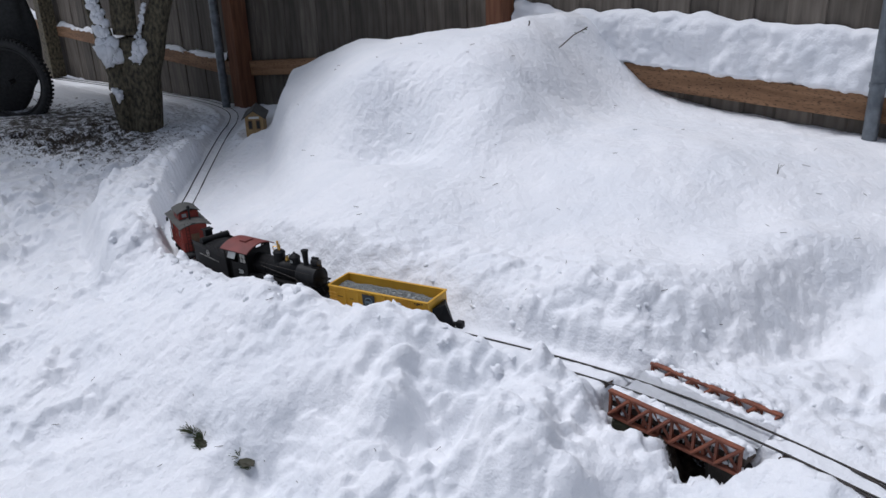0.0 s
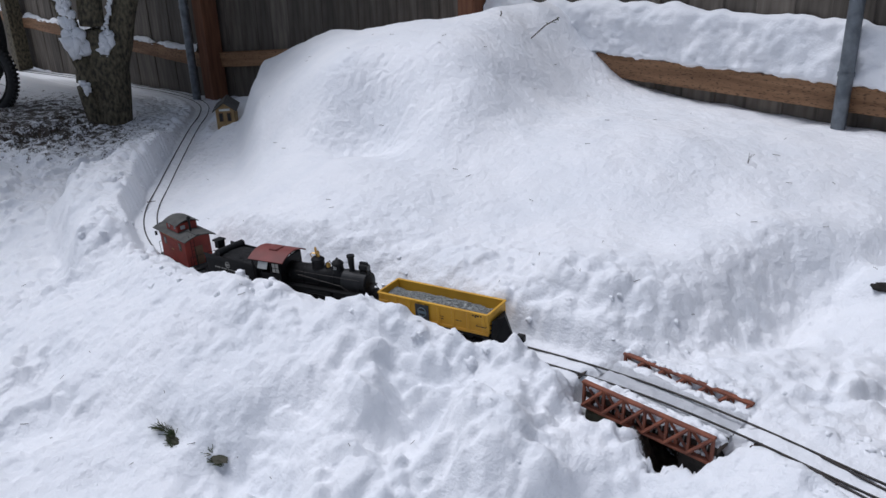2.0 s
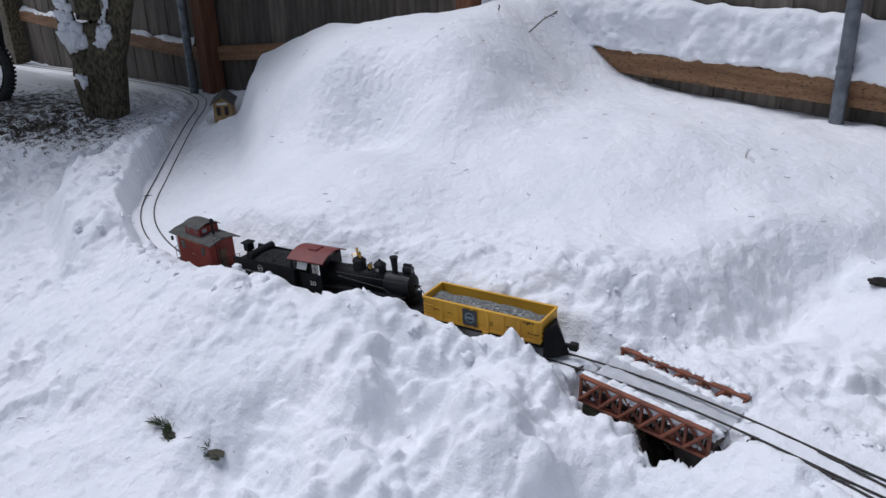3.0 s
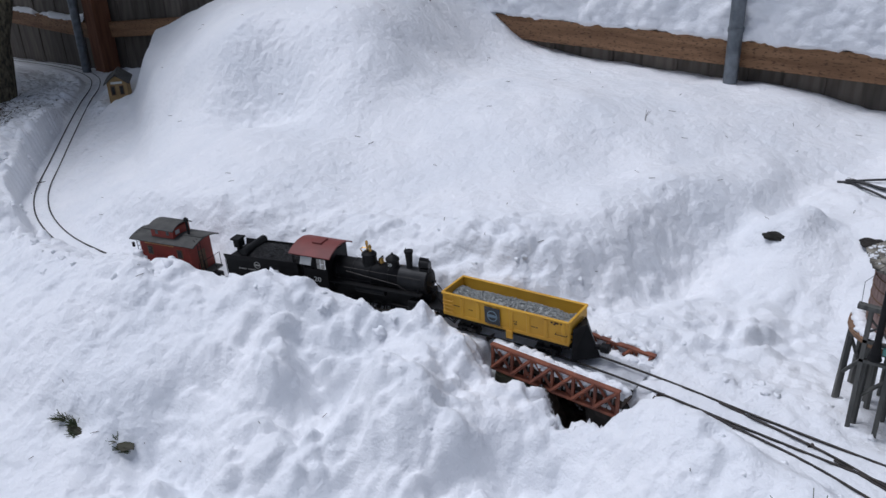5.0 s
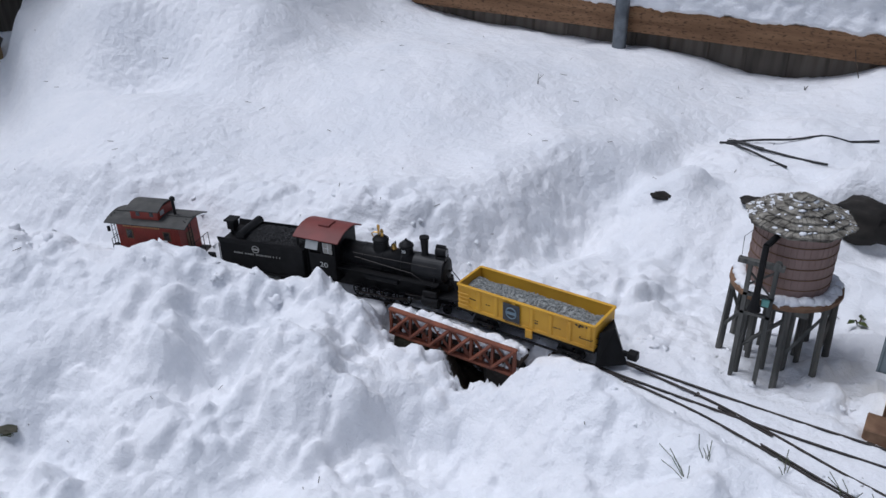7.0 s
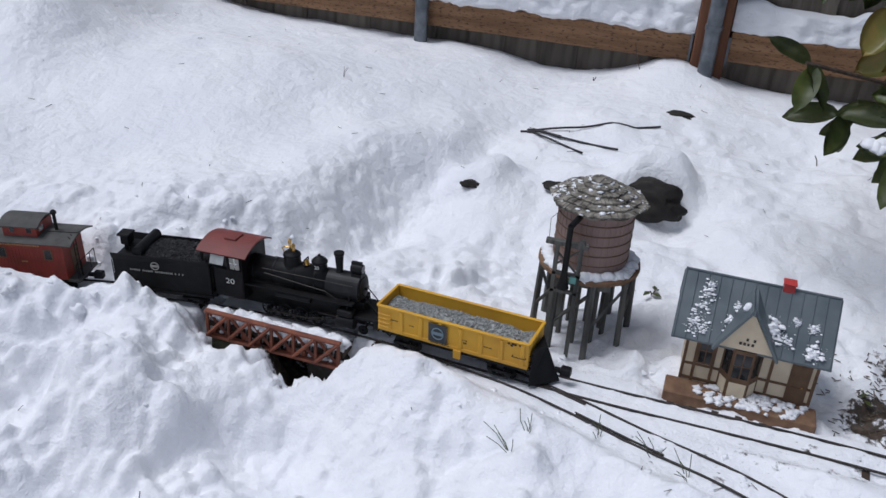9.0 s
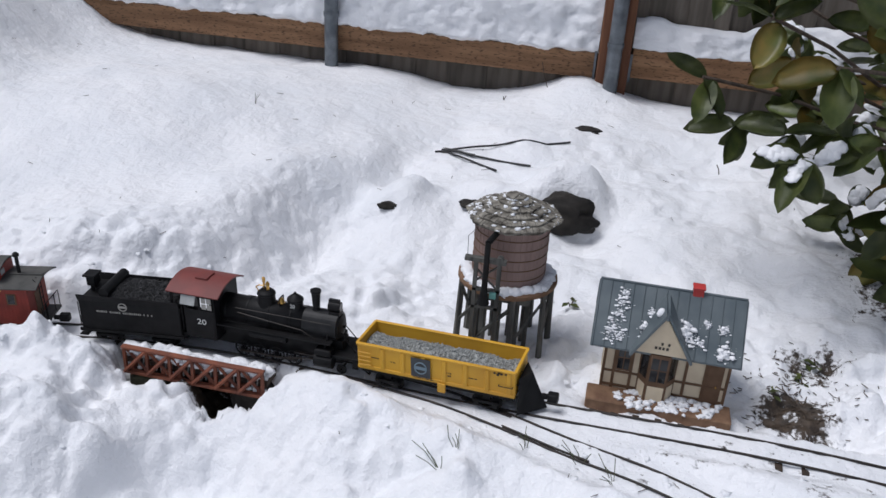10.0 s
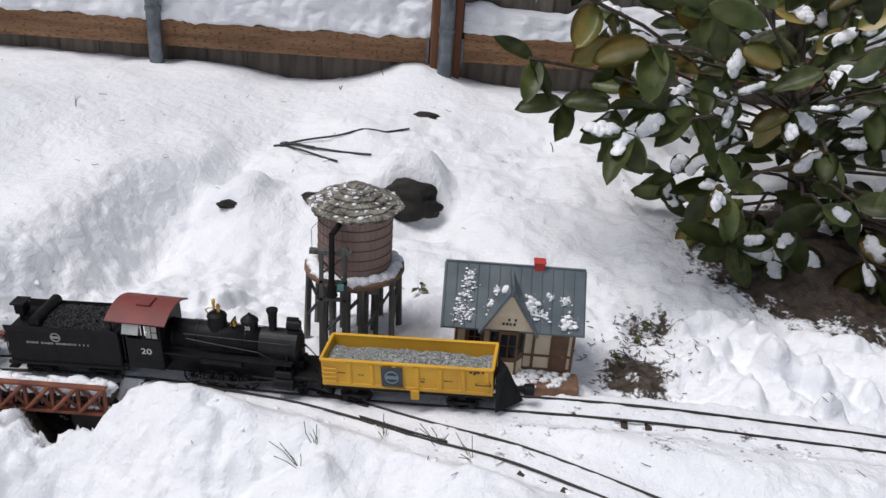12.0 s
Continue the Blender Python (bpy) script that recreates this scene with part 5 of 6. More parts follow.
    dashes("worn_sign", gable, DARK_TEXT, gx - 0.017, gx + 0.017, gy + 0.0035, 0.122, 0.007, 5, 31)
    dashes("worn_sign", gable, DARK_TEXT, gx - 0.015, gx + 0.016, gy + 0.0035, 0.112, 0.006, 4, 33)
    chim = part("chimney", box(B(), 0.752, 0.774, ym - 0.006, ym + 0.014, 0.185, 0.209, 0.001), CHIMNEY, root, "bright red chimney")
    part("chimney_cap", box(B(), 0.75, 0.776, ym - 0.008, ym + 0.016, 0.209, 0.213, 0.001), CHIMNEY, chim)
    part("platform", box(B(), 0.565, 0.866, 2.178, y0, -0.05, -0.012, 0.002), DECK, root, "brown wooden platform")
    rs = random.Random(6)
    bm = B()
    spots = [(0.6, 0.3, 0.008), (0.606, 0.5, 0.009), (0.612, 0.7, 0.007), (0.596, 0.18, 0.009), (0.62, 0.2, 0.007), (0.615, 0.82, 0.006), (0.668, 0.3, 0.01), (0.676, 0.6, 0.004), (0.742, 0.36, 0.012), (0.757, 0.3, 0.01), (0.775, 0.25, 0.006), (0.83, 0.16, 0.011), (0.822, 0.5, 0.005), (0.79, 0.55, 0.004)]
    for k in range(800):
        cx, f, wide = rs.choice(spots)
        x, f = cx + rs.gauss(0, wide), min(0.97, max(0.03, f + rs.gauss(0, wide * 7)))
        y, z = ym - 0.088 * (1 - f), ze - 0.012 + (zr - ze + 0.012) * f
        s = 0.0005 + 0.0036 * rs.random() ** 3
        blob(bm, (x, y, z + 0.0006), (s * 1.5, s * 1.3, s * 0.5), k, 1, 0.8)
    for x0_, f, n, w in ((0.745, 0.36, 26, 0.011), (0.668, 0.34, 16, 0.008), (0.832, 0.17, 16, 0.008)):
        for k in range(n):
            g = f + rs.gauss(0, w * 6)
            blob(bm, (x0_ + rs.gauss(0, w), ym - 0.088 * (1 - g), ze - 0.01 + (zr - ze + 0.012) * g), (rs.uniform(0.003, 0.008), rs.uniform(0.003, 0.007), rs.uniform(0.002, 0.005)), k, 2, 0.8)
    blob(bm, (gx - 0.012, gy + 0.03, gz - 0.004), (0.01, 0.01, 0.009), 3, 2)
    tagged(part("roof_snow", bm, SNOW, root, "patches of snow", smooth=True), kind="stuff")
    bm = B()
    for k in range(130):
        x = rs.choice((0.65, 0.675, 0.735, 0.75, 0.77, 0.72, 0.82)) + rs.gauss(0, 0.02)
        s = rs.uniform(0.0022, 0.0065)
        blob(bm, (x, rs.uniform(2.176, 2.232), -0.012 + s * 0.1), (s * 1.5, s * 1.1, s * 0.8), k + 200, 2, 0.95)
    tagged(part("platform_snow", bm, SNOW, root, "lumps of snow fallen on the platform", smooth=True), kind="stuff")
    return root


depot()


def small_depot():
    root = tagged(new("depot_building"), "small tan model depot with a dark roof beside the heap", "model building")
    root.matrix_basis = pose(-3.43, 3.06, -0.125, 0, 0, 52) @ Matrix.Scale(0.78, 4)
    part("wall", prism(B(), [(-0.06, -0.05), (0.06, -0.05), (0.06, 0.09), (0.0, 0.13), (-0.06, 0.09)], -0.1, 0.1), TAN, root).matrix_basis = pose(0, 0, 0, 0, 0, 90)
    for way in (-1, 1):
        sl = [(way * 0.08, 0.078), (0, 0.138), (0, 0.145), (way * 0.08, 0.085)]
        part("roof_slope", prism(B(), sl, -0.12, 0.12), ROOF_GREY, root).matrix_basis = pose(0, 0, 0, 0, 0, 90)
    part("sign", box(B(), -0.035, 0.035, -0.103, -0.1, 0.082, 0.096), WHITE, root)
    for x in (-0.04, 0.012):
        f = part("window", box(B(), x, x + 0.028, -0.104, -0.1, 0.01, 0.07), TRIM, root)
        part("pane", box(B(), x + 0.005, x + 0.023, -0.1055, -0.1, 0.016, 0.064), GLASS, f)
    return root


small_depot()


# ---- laurel bush ----
def leaf_mesh(name, mat, length, width, curl, seed):
    bm = B()
    n = 9
    rows = []
    for i in range(n):
        u = i / (n - 1)
        w = width * (math.sin(math.pi * min(1, u ** 0.95)) ** 0.62) + 0.0008
        z = -curl * length * u * u + 0.01 * math.sin(u * 9 + seed) * length
        rows.append([bm.verts.new((u * length, s * w, z + abs(s) ** 2 * w * 0.35 + 0.004 * noise.noise((u * 6, s * 2, seed)))) for s in (-1, -0.5, 0, 0.5, 1)])
    for a, b in zip(rows, rows[1:]):
        for k in range(4):
            bm.faces.new((a[k], b[k], b[k + 1], a[k + 1]))
    bmesh.ops.solidify(bm, geom=bm.faces[:], thickness=0.0009)
    bmesh.ops.recalc_face_normals(bm, faces=bm.faces)
    me = bpy.data.meshes.new(name)
    bm.to_mesh(me)
    bm.free()
    for p in me.polygons:
        p.use_smooth = True
    me.materials.append(mat)
    return me


def bush():
    rs = random.Random(12)
    root = tagged(new("laurel_bush"), "evergreen laurel bush with broad leaves under snow clumps", "bush")
    foot = Vector((1.55, 2.98, -0.02))
    trunk_pts = [foot, Vector((1.5, 2.97, 0.25)), Vector((1.42, 2.98, 0.5)), Vector((1.36, 3.0, 0.8)), Vector((1.34, 3.02, 1.3))]
    bm = B()
    for k, (a, b) in enumerate(zip(trunk_pts, trunk_pts[1:])):
        rod(bm, a, b, 0.036 - 0.005 * k, 0.032 - 0.005 * k, 12)
    part("trunk", bm, BARK, root, "mottled grey trunk", smooth=True)
    shapes = [leaf_mesh("leaf", LEAF, rs.uniform(0.1, 0.138), rs.uniform(0.024, 0.031), rs.uniform(0.0, 0.22), k) for k in range(6)]
    shapes += [leaf_mesh("leaf", LEAF_OLD, rs.uniform(0.1, 0.13), rs.uniform(0.026, 0.033), rs.uniform(0.0, 0.22), k + 9) for k in range(2)]
    far = B()
    snow = B()
    made = 0

    def limit(z):
        return float(np.interp(z, [0.0, 0.1, 0.28, 0.44, 0.61, 1.2], [1.3, 1.09, 0.85, 0.67, 0.48, 0.38]))

    tips = []
    tries = 0
    while len(tips) < 165 and tries < 9000:
        tries += 1
        front = len(tips) < 88
        p = Vector((rs.uniform(0.5, 2.2), rs.uniform(2.42, 2.9) if front else rs.uniform(2.9, 3.55), rs.uniform(0.0, 0.86) ** 1.25))
        if p.x < limit(p.z) + 0.11 + (0.0 if front else 0.3) + 0.18 * max(0, 2.7 - p.y):
            continue
        if any((p - q).length < 0.1 for q in tips):
            continue
        tips.append(p)
    low = [Vector((rs.uniform(1.38, 1.8), rs.uniform(2.55, 2.75), rs.uniform(0.1, 0.2))) for k in range(8)]
    tips = low + tips
    for n, p in enumerate(tips):
        t = min(1, max(0.05, p.z * 0.75 / 1.0))
        root_at = Vector((float(np.interp(p.z * 0.6, [0, 0.25, 0.5, 0.8], [1.55, 1.5, 1.42, 1.36])), 2.98, max(0.05, p.z * 0.6)))
        mid = (root_at + p) / 2 + Vector((rs.uniform(-0.05, 0.05), rs.uniform(-0.05, 0.05), rs.uniform(-0.02, 0.06)))
        pts = [root_at.lerp(mid, 0.5) + Vector((0, 0, 0.01)), mid, mid.lerp(p, 0.5) + Vector((0, 0, 0.012)), p]
        if n < 70:
            part("branch", line_rods(B(), [root_at] + pts, 0.0045, 5), TWIG, root)
        way = (p - mid).normalized()
        for k in range(rs.choice((2, 3, 4, 5)) if n < 74 else 5):
            ang = 2.4 * k + rs.uniform(-0.4, 0.4)
            out = Vector((math.cos(ang), 0.6 * math.sin(ang), rs.uniform(-1.3, 0.5)))
            d = (out + way * 0.3 + Vector((-0.1, -0.1, -0.1))).normalized()
            face = (Vector((0, -0.75, 0.7)) + Vector((rs.gauss(0, 0.5), rs.gauss(0, 0.35), rs.gauss(0, 0.35)))).normalized()
            across = face.cross(d).normalized()
            m = Matrix((d, across, d.cross(across))).transposed().to_4x4()
            place = Matrix.Translation(p - way * 0.012 * k) @ m @ Matrix.Scale(rs.uniform(0.75, 1.1), 4)
            if abs(d.z) < 0.75 and rs.random() < 0.38:
                up, wide = rs.uniform(0.35, 0.6), rs.uniform(0.55, 1.0)
                lie = place.to_3x3().normalized()
                for j in range(9):
                    c = place @ Vector((0.11 * (up + (j - 4) * 0.06 * wide), rs.uniform(-0.009, 0.009), 0.0)) + Vector((0, 0, 0.004))
                    blob(snow, c, (rs.uniform(0.013, 0.022) * wide, rs.uniform(0.012, 0.02) * wide, rs.uniform(0.005, 0.009)), n * 50 + k * 9 + j, 2, 0.4, lie)
            if made < 298 and n < 74:
                ob = new("leaf", rs.choice(shapes))
                ob.parent, ob.matrix_basis = root, place
                made += 1
            else:
                src = rs.choice(shapes[:6])
                base = len(far.verts)
                vs = [far.verts.new(place @ v.co) for v in src.vertices]
                for f in src.polygons:
                    far.faces.new([vs[i] for i in f.vertices])
    tagged(part("inner_leaves", far, LEAF, root, "dark inner leaves", smooth=True), kind="stuff")
    tagged(part("snow_clumps", snow, SNOW, root, "clumps of snow caught on the leaves", smooth=True), kind="stuff")
    return root


bush()


# ---- tree by the fence ----
def limb(bm, pts, r0, r1, seg=14):
    """A tapering, slightly uneven limb along a line of points."""
    fine = []
    for a, b in zip(pts, pts[1:]):
        for k in range(6):
            fine.append(Vector(a).lerp(Vector(b), k / 6))
    fine.append(Vector(pts[-1]))
    rows = []
    for i, p in enumerate(fine):
        d = (fine[min(i + 1, len(fine) - 1)] - fine[max(i - 1, 0)]).normalized()
        q = d.to_track_quat("Z", "Y")
        r = r0 + (r1 - r0) * i / (len(fine) - 1)
        row = []
        for k in range(seg):
            a = 2 * math.pi * k / seg
            v = q @ Vector((math.cos(a), math.sin(a), 0))
            row.append(bm.verts.new(p + v * r * (1 + 0.16 * noise.noise(p * 5 + v * 1.5))))
        rows.append(row)
    for a, b in zip(rows, rows[1:]):
        for k in range(seg):
            bm.faces.new((a[k], a[(k + 1) % seg], b[(k + 1) % seg], b[k]))
    bm.faces.new(rows[0][::-1])
    bm.faces.new(rows[-1])
    return bm


def tree():
    root = tagged(new("tree"), "old forked garden tree with snow in its crotches", "tree")
    part("trunk", limb(B(), [(-4.14, 2.757, -0.32), (-4.14, 2.757, -0.18), (-4.13, 2.776, -0.03), (-4.125, 2.785, 0.09), (-4.12, 2.79, 0.2)], 0.1, 0.09, 20), BARK, root, smooth=True)
    limbs = [([(-4.118, 2.79, 0.08), (-4.1, 2.835, 0.22), (-4.085, 2.87, 0.34), (-4.063, 2.932, 0.52), (-4.01, 3.05, 0.86), (-3.95, 3.15, 1.7)], 0.078, 0.045),
             ([(-4.14, 2.755, 0.04), (-4.146, 2.74, 0.2), (-4.148, 2.735, 0.35), (-4.145, 2.744, 0.53), (-4.13, 2.77, 0.87), (-4.1, 2.8, 1.7)], 0.078, 0.05),
             ([(-4.145, 2.74, -0.06), (-4.17, 2.69, 0.06), (-4.19, 2.645, 0.2), (-4.197, 2.623, 0.39), (-4.207, 2.6, 0.54), (-4.24, 2.53, 0.89), (-4.4, 2.4, 1.6)], 0.06, 0.032),
             ([(-4.165, 2.7, -0.32), (-4.175, 2.672, -0.13), (-4.185, 2.65, 0.03), (-4.18, 2.66, 0.14)], 0.06, 0.045)]
    for pts, a, b in limbs:
        part("limb", limb(B(), pts, a, b, 14), BARK, root, smooth=True)
    rs = random.Random(14)
    bm = B()
    toward = Vector((0.9, -0.4, 0))
    for a, b, n, wide, lift in (((-4.203, 2.608, 0.56), (-4.192, 2.634, 0.34), 26, 0.03, 0.035), ((-4.191, 2.636, 0.31), (-4.185, 2.65, 0.22), 26, 0.045, 0.05), ((-4.095, 2.84, 0.5), (-4.125, 2.785, 0.3), 20, 0.014, 0.03), ((-4.125, 2.785, 0.3), (-4.138, 2.76, 0.18), 22, 0.03, 0.06), ((-4.185, 2.65, 0.06), (-4.18, 2.66, 0.0), 8, 0.02, 0.07)):
        for k in range(n):
            p = Vector(a).lerp(Vector(b), k / n) + toward * lift * rs.uniform(0.8, 1.2)
            across = rs.gauss(0, 0.5) * wide
            blob(bm, p + Vector((0.4 * across, 0.9 * across, 0)), (rs.uniform(0.5, 1.0) * wide, rs.uniform(0.5, 1.0) * wide, rs.uniform(0.6, 1.1) * wide), k, 2, 0.6)
    tagged(part("limb_snow", bm, SNOW, root, "snow lying in the forks", smooth=True), kind="stuff")
    # Leaf crown out of sight overhead, added to shade the left yard and fence.
    bm = B()
    for k in range(420):
        a, r = rs.uniform(0, 6.28), rs.uniform(0.1, 2.4)
        p = Vector((-5.1 + r * 0.85 * math.cos(a), 2.9 + 0.8 * r * math.sin(a), rs.uniform(1.5, 2.5)))
        for j in range(26):
            q = p + Vector((rs.gauss(0, 0.16), rs.gauss(0, 0.16), rs.gauss(0, 0.1)))
            t = Euler((rs.uniform(-1, 1), rs.uniform(-1, 1), rs.uniform(0, 6))).to_matrix()
            s = rs.uniform(0.038, 0.075)
            vs = [bm.verts.new(q + t @ Vector(c) * s) for c in ((-1, 0, 0), (0, -0.45, 0), (1, 0, 0.2), (0, 0.45, 0))]
            bm.faces.new(vs)
    tagged(part("crown", bm, LEAF, root, "unseen leaf crown added to shade the yard"), kind="stuff")
    # Unseen boughs reaching up to that added crown.
    bm = B()
    for k in range(40):
        a = rs.uniform(0, 6.28)
        s = Vector((-4.1, 2.78, rs.uniform(1.0, 1.6)))
        e = Vector((-5.0 + 1.8 * math.cos(a), 2.85 + 1.6 * math.sin(a), rs.uniform(1.7, 2.4)))
        rod(bm, s, e, 0.022, 0.006, 6)
    tagged(part("branches", bm, BARK, root), kind="stuff")
    return root


tree()


# ---- knobbly wheel in the far yard ----
def torus(big, small, seg, tube):
    bm = B()
    g = []
    for i in range(seg):
        a = 2 * math.pi * i / seg
        row = []
        for j in range(tube):
            b = 2 * math.pi * j / tube
            d = big + small * math.cos(b)
            row.append(bm.verts.new((d * math.cos(a), small * math.sin(b), d * math.sin(a))))
        g.append(row)
    for i in range(seg):
        for j in range(tube):
            bm.faces.new((g[i][j], g[i][(j + 1) % tube], g[(i + 1) % seg][(j + 1) % tube], g[(i + 1) % seg][j]))
    return bm


def knobbly_wheel():
    root = tagged(new("bicycle_wheel"), "bicycle wheel with a knobbly tyre, dark backing added behind", "wheel")
    r = 0.235
    root.matrix_basis = pose(-5.0, 2.34, 0.04, 0, 0, 38)
    tyre = part("tyre", torus(r, 0.028, 48, 12), RUBBER, root, smooth=True)
    bm = B()
    for k in range(64):
        a = 2 * math.pi * k / 64
        for y in (-0.017, 0.0, 0.017):
            c = Vector((math.cos(a) * (r + 0.024), y, math.sin(a) * (r + 0.024)))
            m = Matrix.Translation(c) @ Euler((0, -a, 0)).to_matrix().to_4x4()
            bmesh.ops.create_cube(bm, size=1, matrix=m @ Matrix.Diagonal((0.014, 0.011, 0.013, 1)))
    tagged(part("tread", bm, RUBBER, tyre), kind="stuff")
    rim = part("rim", torus(r - 0.035, 0.009, 48, 8), RUBBER, root, "black rim")
    for k in range(18):
        a = 2 * math.pi * k / 18
        part("spoke", rod(B(), (0, 0.02 * (-1) ** k, 0), ((r - 0.035) * math.cos(a), 0, (r - 0.035) * math.sin(a)), 0.0012, seg=5), RUBBER, rim)
    part("hub", rod(B(), (0, -0.03, 0), (0, 0.03, 0), 0.018, seg=14), BLACK, root)
    # Black lump added to stand for the dark shade behind the wheel.
    part("shade_backing", blob(B(), (-0.27, 0.2, 0.25), (0.36, 0.1, 0.55), 4, 4, 0.16), RUBBER, root, "black shape added for the shade behind the wheel", smooth=True)
    return root


knobbly_wheel()


# ---- stones, cables and small growth in the bed ----
def rock(name, x, y, lift, r, seed, label, mat=ROCK):
    return tagged(part(name, blob(B(), (x, y, ground_at(x, y) + lift), r, seed, 4, 0.4), mat, smooth=True), label, "stone")


rock("garden_stone", -0.025, 2.8, -0.003, (0.032, 0.014, 0.012), 3, "dark stone showing in a hollow of the snow")
rock("garden_stone", 0.455, 3.47, -0.004, (0.045, 0.03, 0.012), 7, "flat dark stone bare of snow")
rock("garden_stone", 0.19, 2.87, 0.0, (0.036, 0.02, 0.012), 15, "brown stone slab edge beside the water tower")
rock("garden_boulder", 0.44, 2.9, 0.016, (0.088, 0.045, 0.055), 29, "dark wet boulder under a hump of snow")


def cable(a, b, sag):
    pa, pb = Vector((*a, ground_at(*a) + 0.004)), Vector((*b, ground_at(*b) + 0.006))
    cu = bpy.data.curves.new("cable", "CURVE")
    cu.dimensions, cu.bevel_depth, cu.bevel_resolution = "3D", 0.0034, 2
    sp = cu.splines.new("POLY")
    sp.points.add(16)
    for k in range(17):
        p = pa.lerp(pb, k / 16)
        lift = max(p.z, ground_at(p.x, p.y) + 0.001) + 0.004 * math.sin(math.pi * k / 16) + sag * math.sin(math.pi * k / 8)
        sp.points[k].co = (p.x, p.y, lift, 1)
    cu.materials.append(CABLE)
    return tagged(new("cable", cu), "black cable lying across the snow", "cable", "cables in the bed")


cable((0.02, 3.22), (0.41, 3.32), 0.004)
cable((0.0, 3.225), (0.31, 3.15), 0.003)
cable((0.02, 3.215), (0.215, 3.1), 0.002)
cable((0.02, 3.23), (0.13, 3.2), 0.002)


def sprig(x, y, high, n, seed, label, lean=(0.3, 0.0), leaves=0, mat=TWIG, name="twig", r=0.0016):
    rs = random.Random(seed)
    root = tagged(new(name), label, "plant")
    root.matrix_basis = pose(x, y, ground_at(x, y) - 0.012)
    for k in range(n):
        tip = Vector((lean[0] * high + rs.gauss(0, 0.35) * high, lean[1] * high + rs.gauss(0, 0.35) * high, high * rs.uniform(0.6, 1.0)))
        mid = tip * 0.5 + Vector((rs.gauss(0, 0.06) * high, rs.gauss(0, 0.06) * high, 0.12 * high))
        part("stem", line_rods(B(), [(0, 0, 0), mid, tip], r, 5), mat, root)
        for j in range(leaves):
            p = mid.lerp(tip, (j + 1) / leaves)
            bm = B()
            d = Vector((rs.gauss(0, 1), rs.gauss(0, 1), rs.uniform(-0.4, 0.5))).normalized()
            q = d.to_track_quat("X", "Z").to_matrix()
            s = rs.uniform(0.018, 0.03)
            vs = [bm.verts.new(p + q @ (Vector(c) * s)) for c in ((0, 0, 0), (0.45, -0.3, 0.05), (1, 0, -0.05), (0.45, 0.3, 0.05))]
            bm.faces.new(vs)
            bmesh.ops.solidify(bm, geom=bm.faces[:], thickness=0.0008)
            part("leaf", bm, LEAF, root)
    return root


sprig(-1.72, 3.5, 0.1, 1, 1, "dark leafy twig poking out of the heap", (0.6, 0.1), 5, name="leafy_twig", r=0.0025)
sprig(-1.84, 3.45, 0.05, 1, 2, "dark leaning stick in the top of the heap", (-0.6, 0.2), 0, name="stick", r=0.003)
sprig(-0.57, 3.15, 0.05, 3, 3, "faint dry sprig on the slope", (0, 0), name="dry_sprig", r=0.0007)
sprig(0.5, 2.5, 0.025, 2, 5, "small green leafy sprig on the snow", (0.3, 0), 2, name="leafy_sprig")
sprig(1.03, 2.43, 0.03, 3, 6, "small green weed in thin snow", (0, 0), 3, name="weed")
sprig(1.0, 2.36, 0.025, 3, 7, "small green weed in thin snow", (0, 0), 2, name="weed")
sprig(0.93, 2.26, 0.02, 4, 8, "dark dead stalks in bare soil", (0, 0), 1, name="dead_weed")
sprig(0.87, 3.31, 0.06, 1, 9, "dark twig standing in the snow", (0.1, 0), name="twig")
sprig(1.08, 3.37, 0.03, 1, 10, "dark twig lying in the snow", (-2.0, 0.3), name="twig")
sprig(0.28, 3.8, 0.1, 1, 11, "thin brown stalk against the fence", (0.1, 0), name="stalk")
sprig(0.13, 3.73, 0.03, 2, 12, "small dark stems in the snow", (0.5, -0.5), name="stems")
for k, (x, y) in enumerate(((0.34, 1.87), (0.475, 1.95), (0.36, 1.9), (0.57, 1.93), (0.63, 1.89))):
    sprig(x, y, 0.045, 5, 20 + k, "thin grass blades through the snow", (-0.4, 0.2), mat=GRASS, name="grass_tuft", r=0.0007)
for k, (x, y, h, n) in enumerate(((-1.11, 1.435, 0.032, 34), (-1.08, 1.442, 0.03, 30), (-1.06, 1.43, 0.026, 26), (-0.975, 1.475, 0.026, 24), (-0.945, 1.48, 0.026, 20), (-0.96, 1.468, 0.02, 18))):
    sprig(x, y, h, n, 30 + k, "dark green grass tuft half under snow", (-0.2, -0.5), mat=GRASS, name="grass_tuft", r=0.0008)
for k, (x, y, w) in enumerate(((-1.085, 1.437, 0.036), (-0.96, 1.477, 0.03))):
    rock("wet_soil", x, y, -0.004, (w, 0.016, 0.005), 60 + k, "patch of dark wet soil in a snow hollow", MOSS)


def litter():
    """Needles, bark crumbs and bits of leaf strewn over the snow."""
    rs, bm = random.Random(77), B()
    for k in range(320):
        x, y = rs.uniform(-2.6, 1.5), rs.uniform(1.0, 3.7)
        if k > 150:
            x, y = rs.gauss(0.98, 0.07), rs.gauss(2.28, 0.08)
        z = ground_at(x, y) + 0.002
        a, s = rs.uniform(0, 3.14), rs.uniform(0.003, 0.013) if k < 150 else rs.uniform(0.003, 0.009)
        d = Vector((math.cos(a) * s, math.sin(a) * s, rs.uniform(-0.1, 0.2) * s))
        rod(bm, Vector((x, y, z)) - d, Vector((x, y, z)) + d, 0.0007 if k < 150 else 0.0011, seg=4)
    return tagged(part("litter", bm, TWIG), "scattered needles and bark crumbs on the snow", "litter", kind="stuff")


litter()


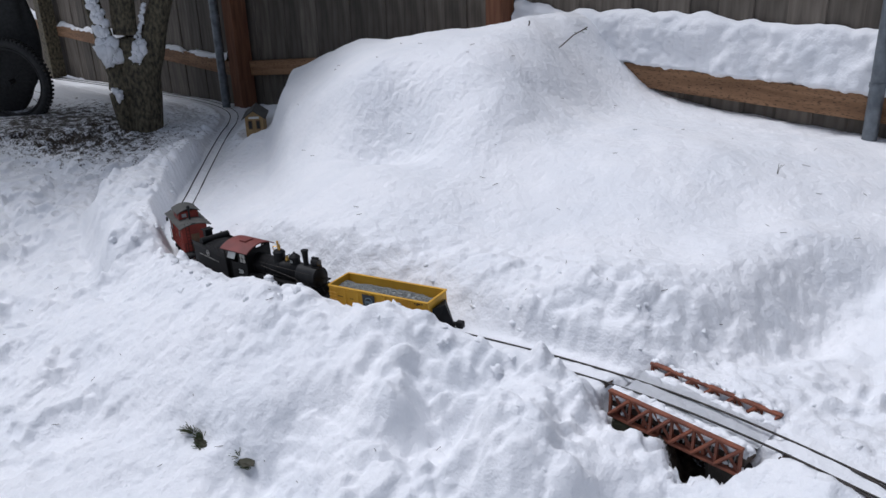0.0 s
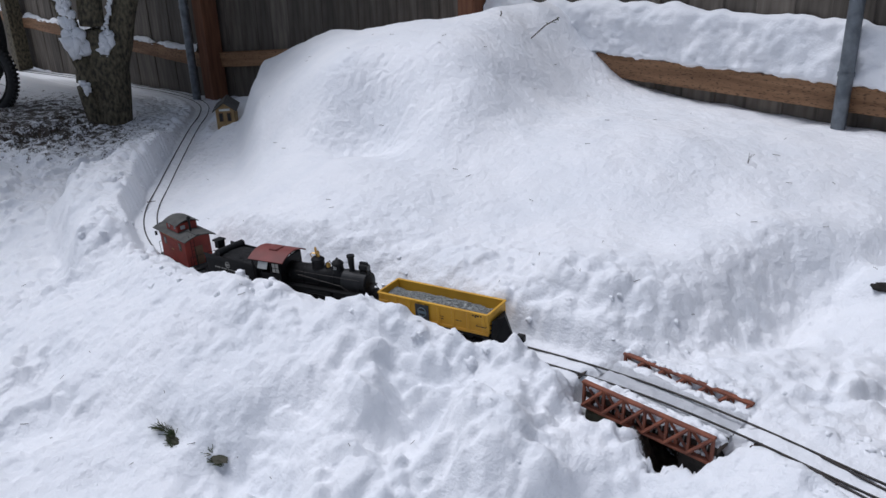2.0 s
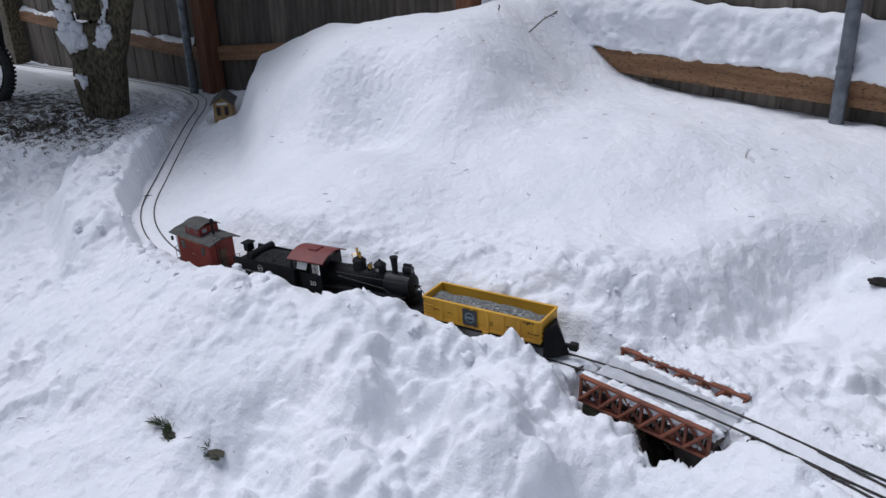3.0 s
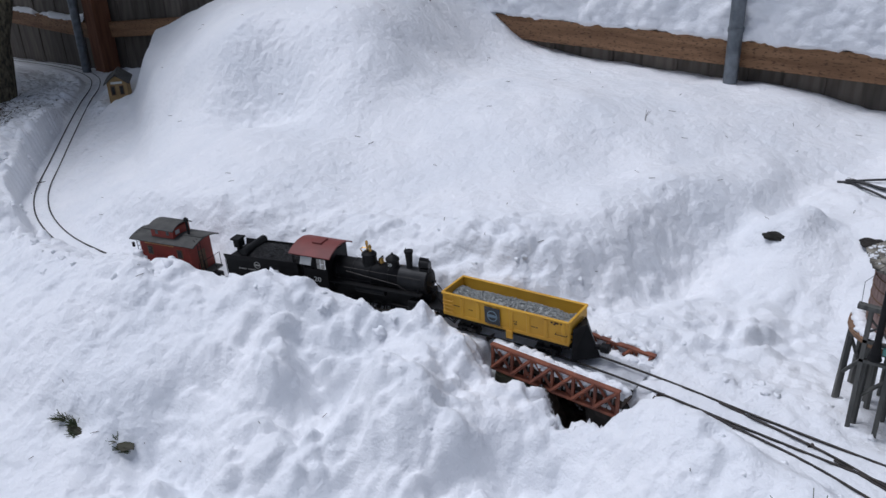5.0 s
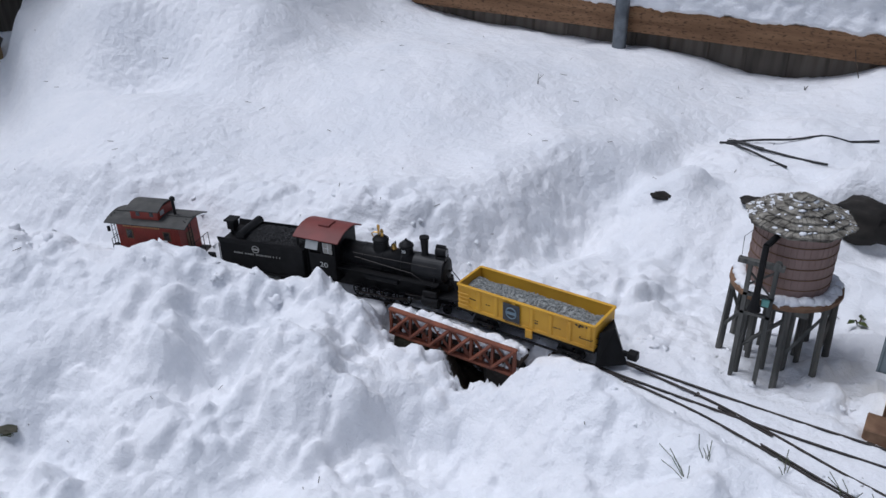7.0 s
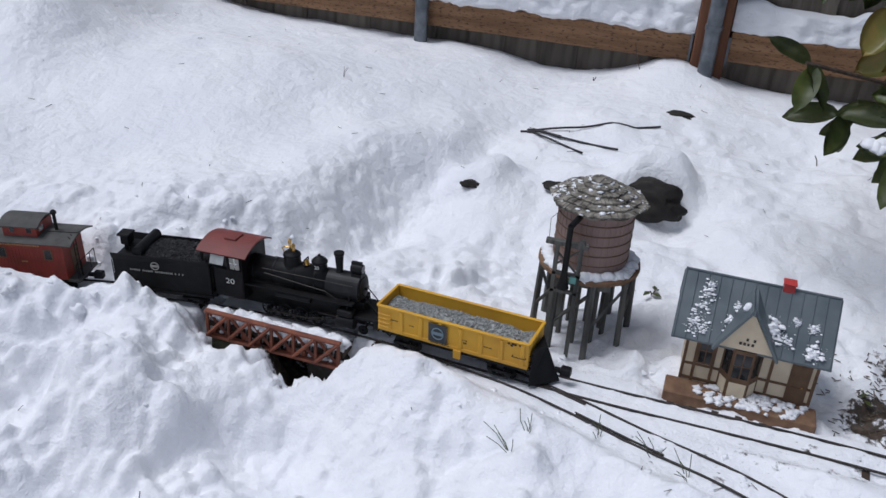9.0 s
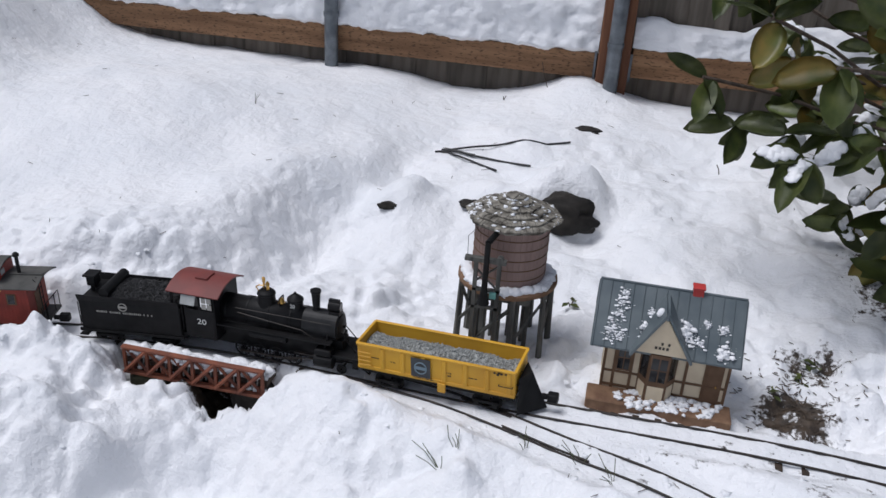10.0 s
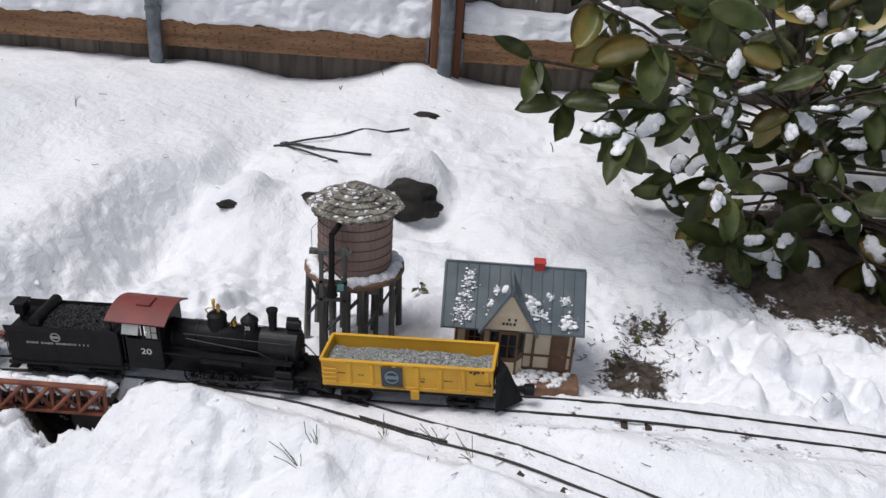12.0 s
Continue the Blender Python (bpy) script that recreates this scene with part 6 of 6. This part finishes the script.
def clods():
    """Broken lumps thrown up beside the line when it was cleared."""
    rs, bm = random.Random(55), B()
    pts = [p for p in MAIN if -3.2 < p.x < 1.6]
    for k in range(260):
        p = rs.choice(pts)
        off = rs.choice((-1, 1)) * (0.075 + abs(rs.gauss(0, 0.07)))
        if off > 0 and not (-1.2 < p.x < 1.2):
            continue
        x, y = p.x + rs.gauss(0, 0.02), p.y + off
        if -0.4 < x < -0.03 and abs(off) < 0.3 and off < 0.1:
            continue
        s = rs.uniform(0.004, 0.01) * (1.3 if off < 0 and x < -0.3 else 0.75)
        if 0.53 < x < 0.9 and 0 < off < 0.3:
            s *= 0.7
        blob(bm, (x, y, ground_at(x, y) - s * 0.35), (s * rs.uniform(0.9, 1.6), s, s * 0.85), k, 2, 0.9)
    for k in range(50):
        x, y = rs.uniform(-1.6, 1.2), rs.uniform(1.15, 2.05)
        s = rs.uniform(0.002, 0.006)
        if min((p - Vector((x, y, 0))).length for p in MAIN[::4] + SIDE[::4]) < 0.08 or (-0.4 < x < 0.0 and y > 1.85):
            continue
        blob(bm, (x, y, ground_at(x, y) - s * 0.4), (s * rs.uniform(0.9, 1.6), s, s * 0.8), k + 900, 1, 0.7)
    return tagged(part("snow_clods", bm, SNOW, smooth=True), "broken lumps of snow beside the cleared line", "snow", kind="stuff")


clods()

# ---- movement ----
# where the smokestack is along the line
STACK = [(0, -1.292), (0.5, -1.239), (1, -1.18), (1.5, -1.112), (2, -1.055), (2.5, -0.986), (3.5, -0.85), (4.5, -0.706), (5, -0.626), (5.5, -0.546), (6, -0.463),
         (6.5, -0.39), (7, -0.328), (7.5, -0.272), (8.5, -0.154), (9.5, -0.036), (10, 0.027), (10.5, 0.09), (11, 0.146), (11.5, 0.2), (12, 0.251)]


def ride(s, half):
    a, b = on_track(s - half), on_track(s + half)
    d = b - a
    c = (a + b) / 2
    return pose(c.x, c.y, c.z, 0, -math.degrees(math.atan2(d.z, d.xy.length)), math.degrees(math.atan2(d.y, d.x)))


def motions():
    for ob, off, half in ((loco, 0.0, 0.06), (tender, -0.396, 0.062), (caboose, -0.704, 0.065), (gondola, 0.2655, 0.1)):
        if ob is loco:
            rows = [(t, ride(s_of_x(x) - 0.1, half) @ pose(0.1, 0, 0)) for t, x in STACK]
        else:
            rows = [(t, ride(s_of_x(x) + off, half)) for t, x in STACK]
        walk(ob, rows)
    ts, ss = [t for t, _ in STACK], [s_of_x(x) for _, x in STACK]
    for ob, x, r in WHEELS:
        stepping = 0.2 if r < 0.015 else 0.3
        rows = []
        for k in range(int(round(12 / stepping)) + 1):
            t = k * stepping
            rows.append((t, pose(x, 0, r, 0, math.degrees((float(np.interp(t, ts, ss)) - ss[0]) / r), 0)))
        walk(ob, rows)


motions()
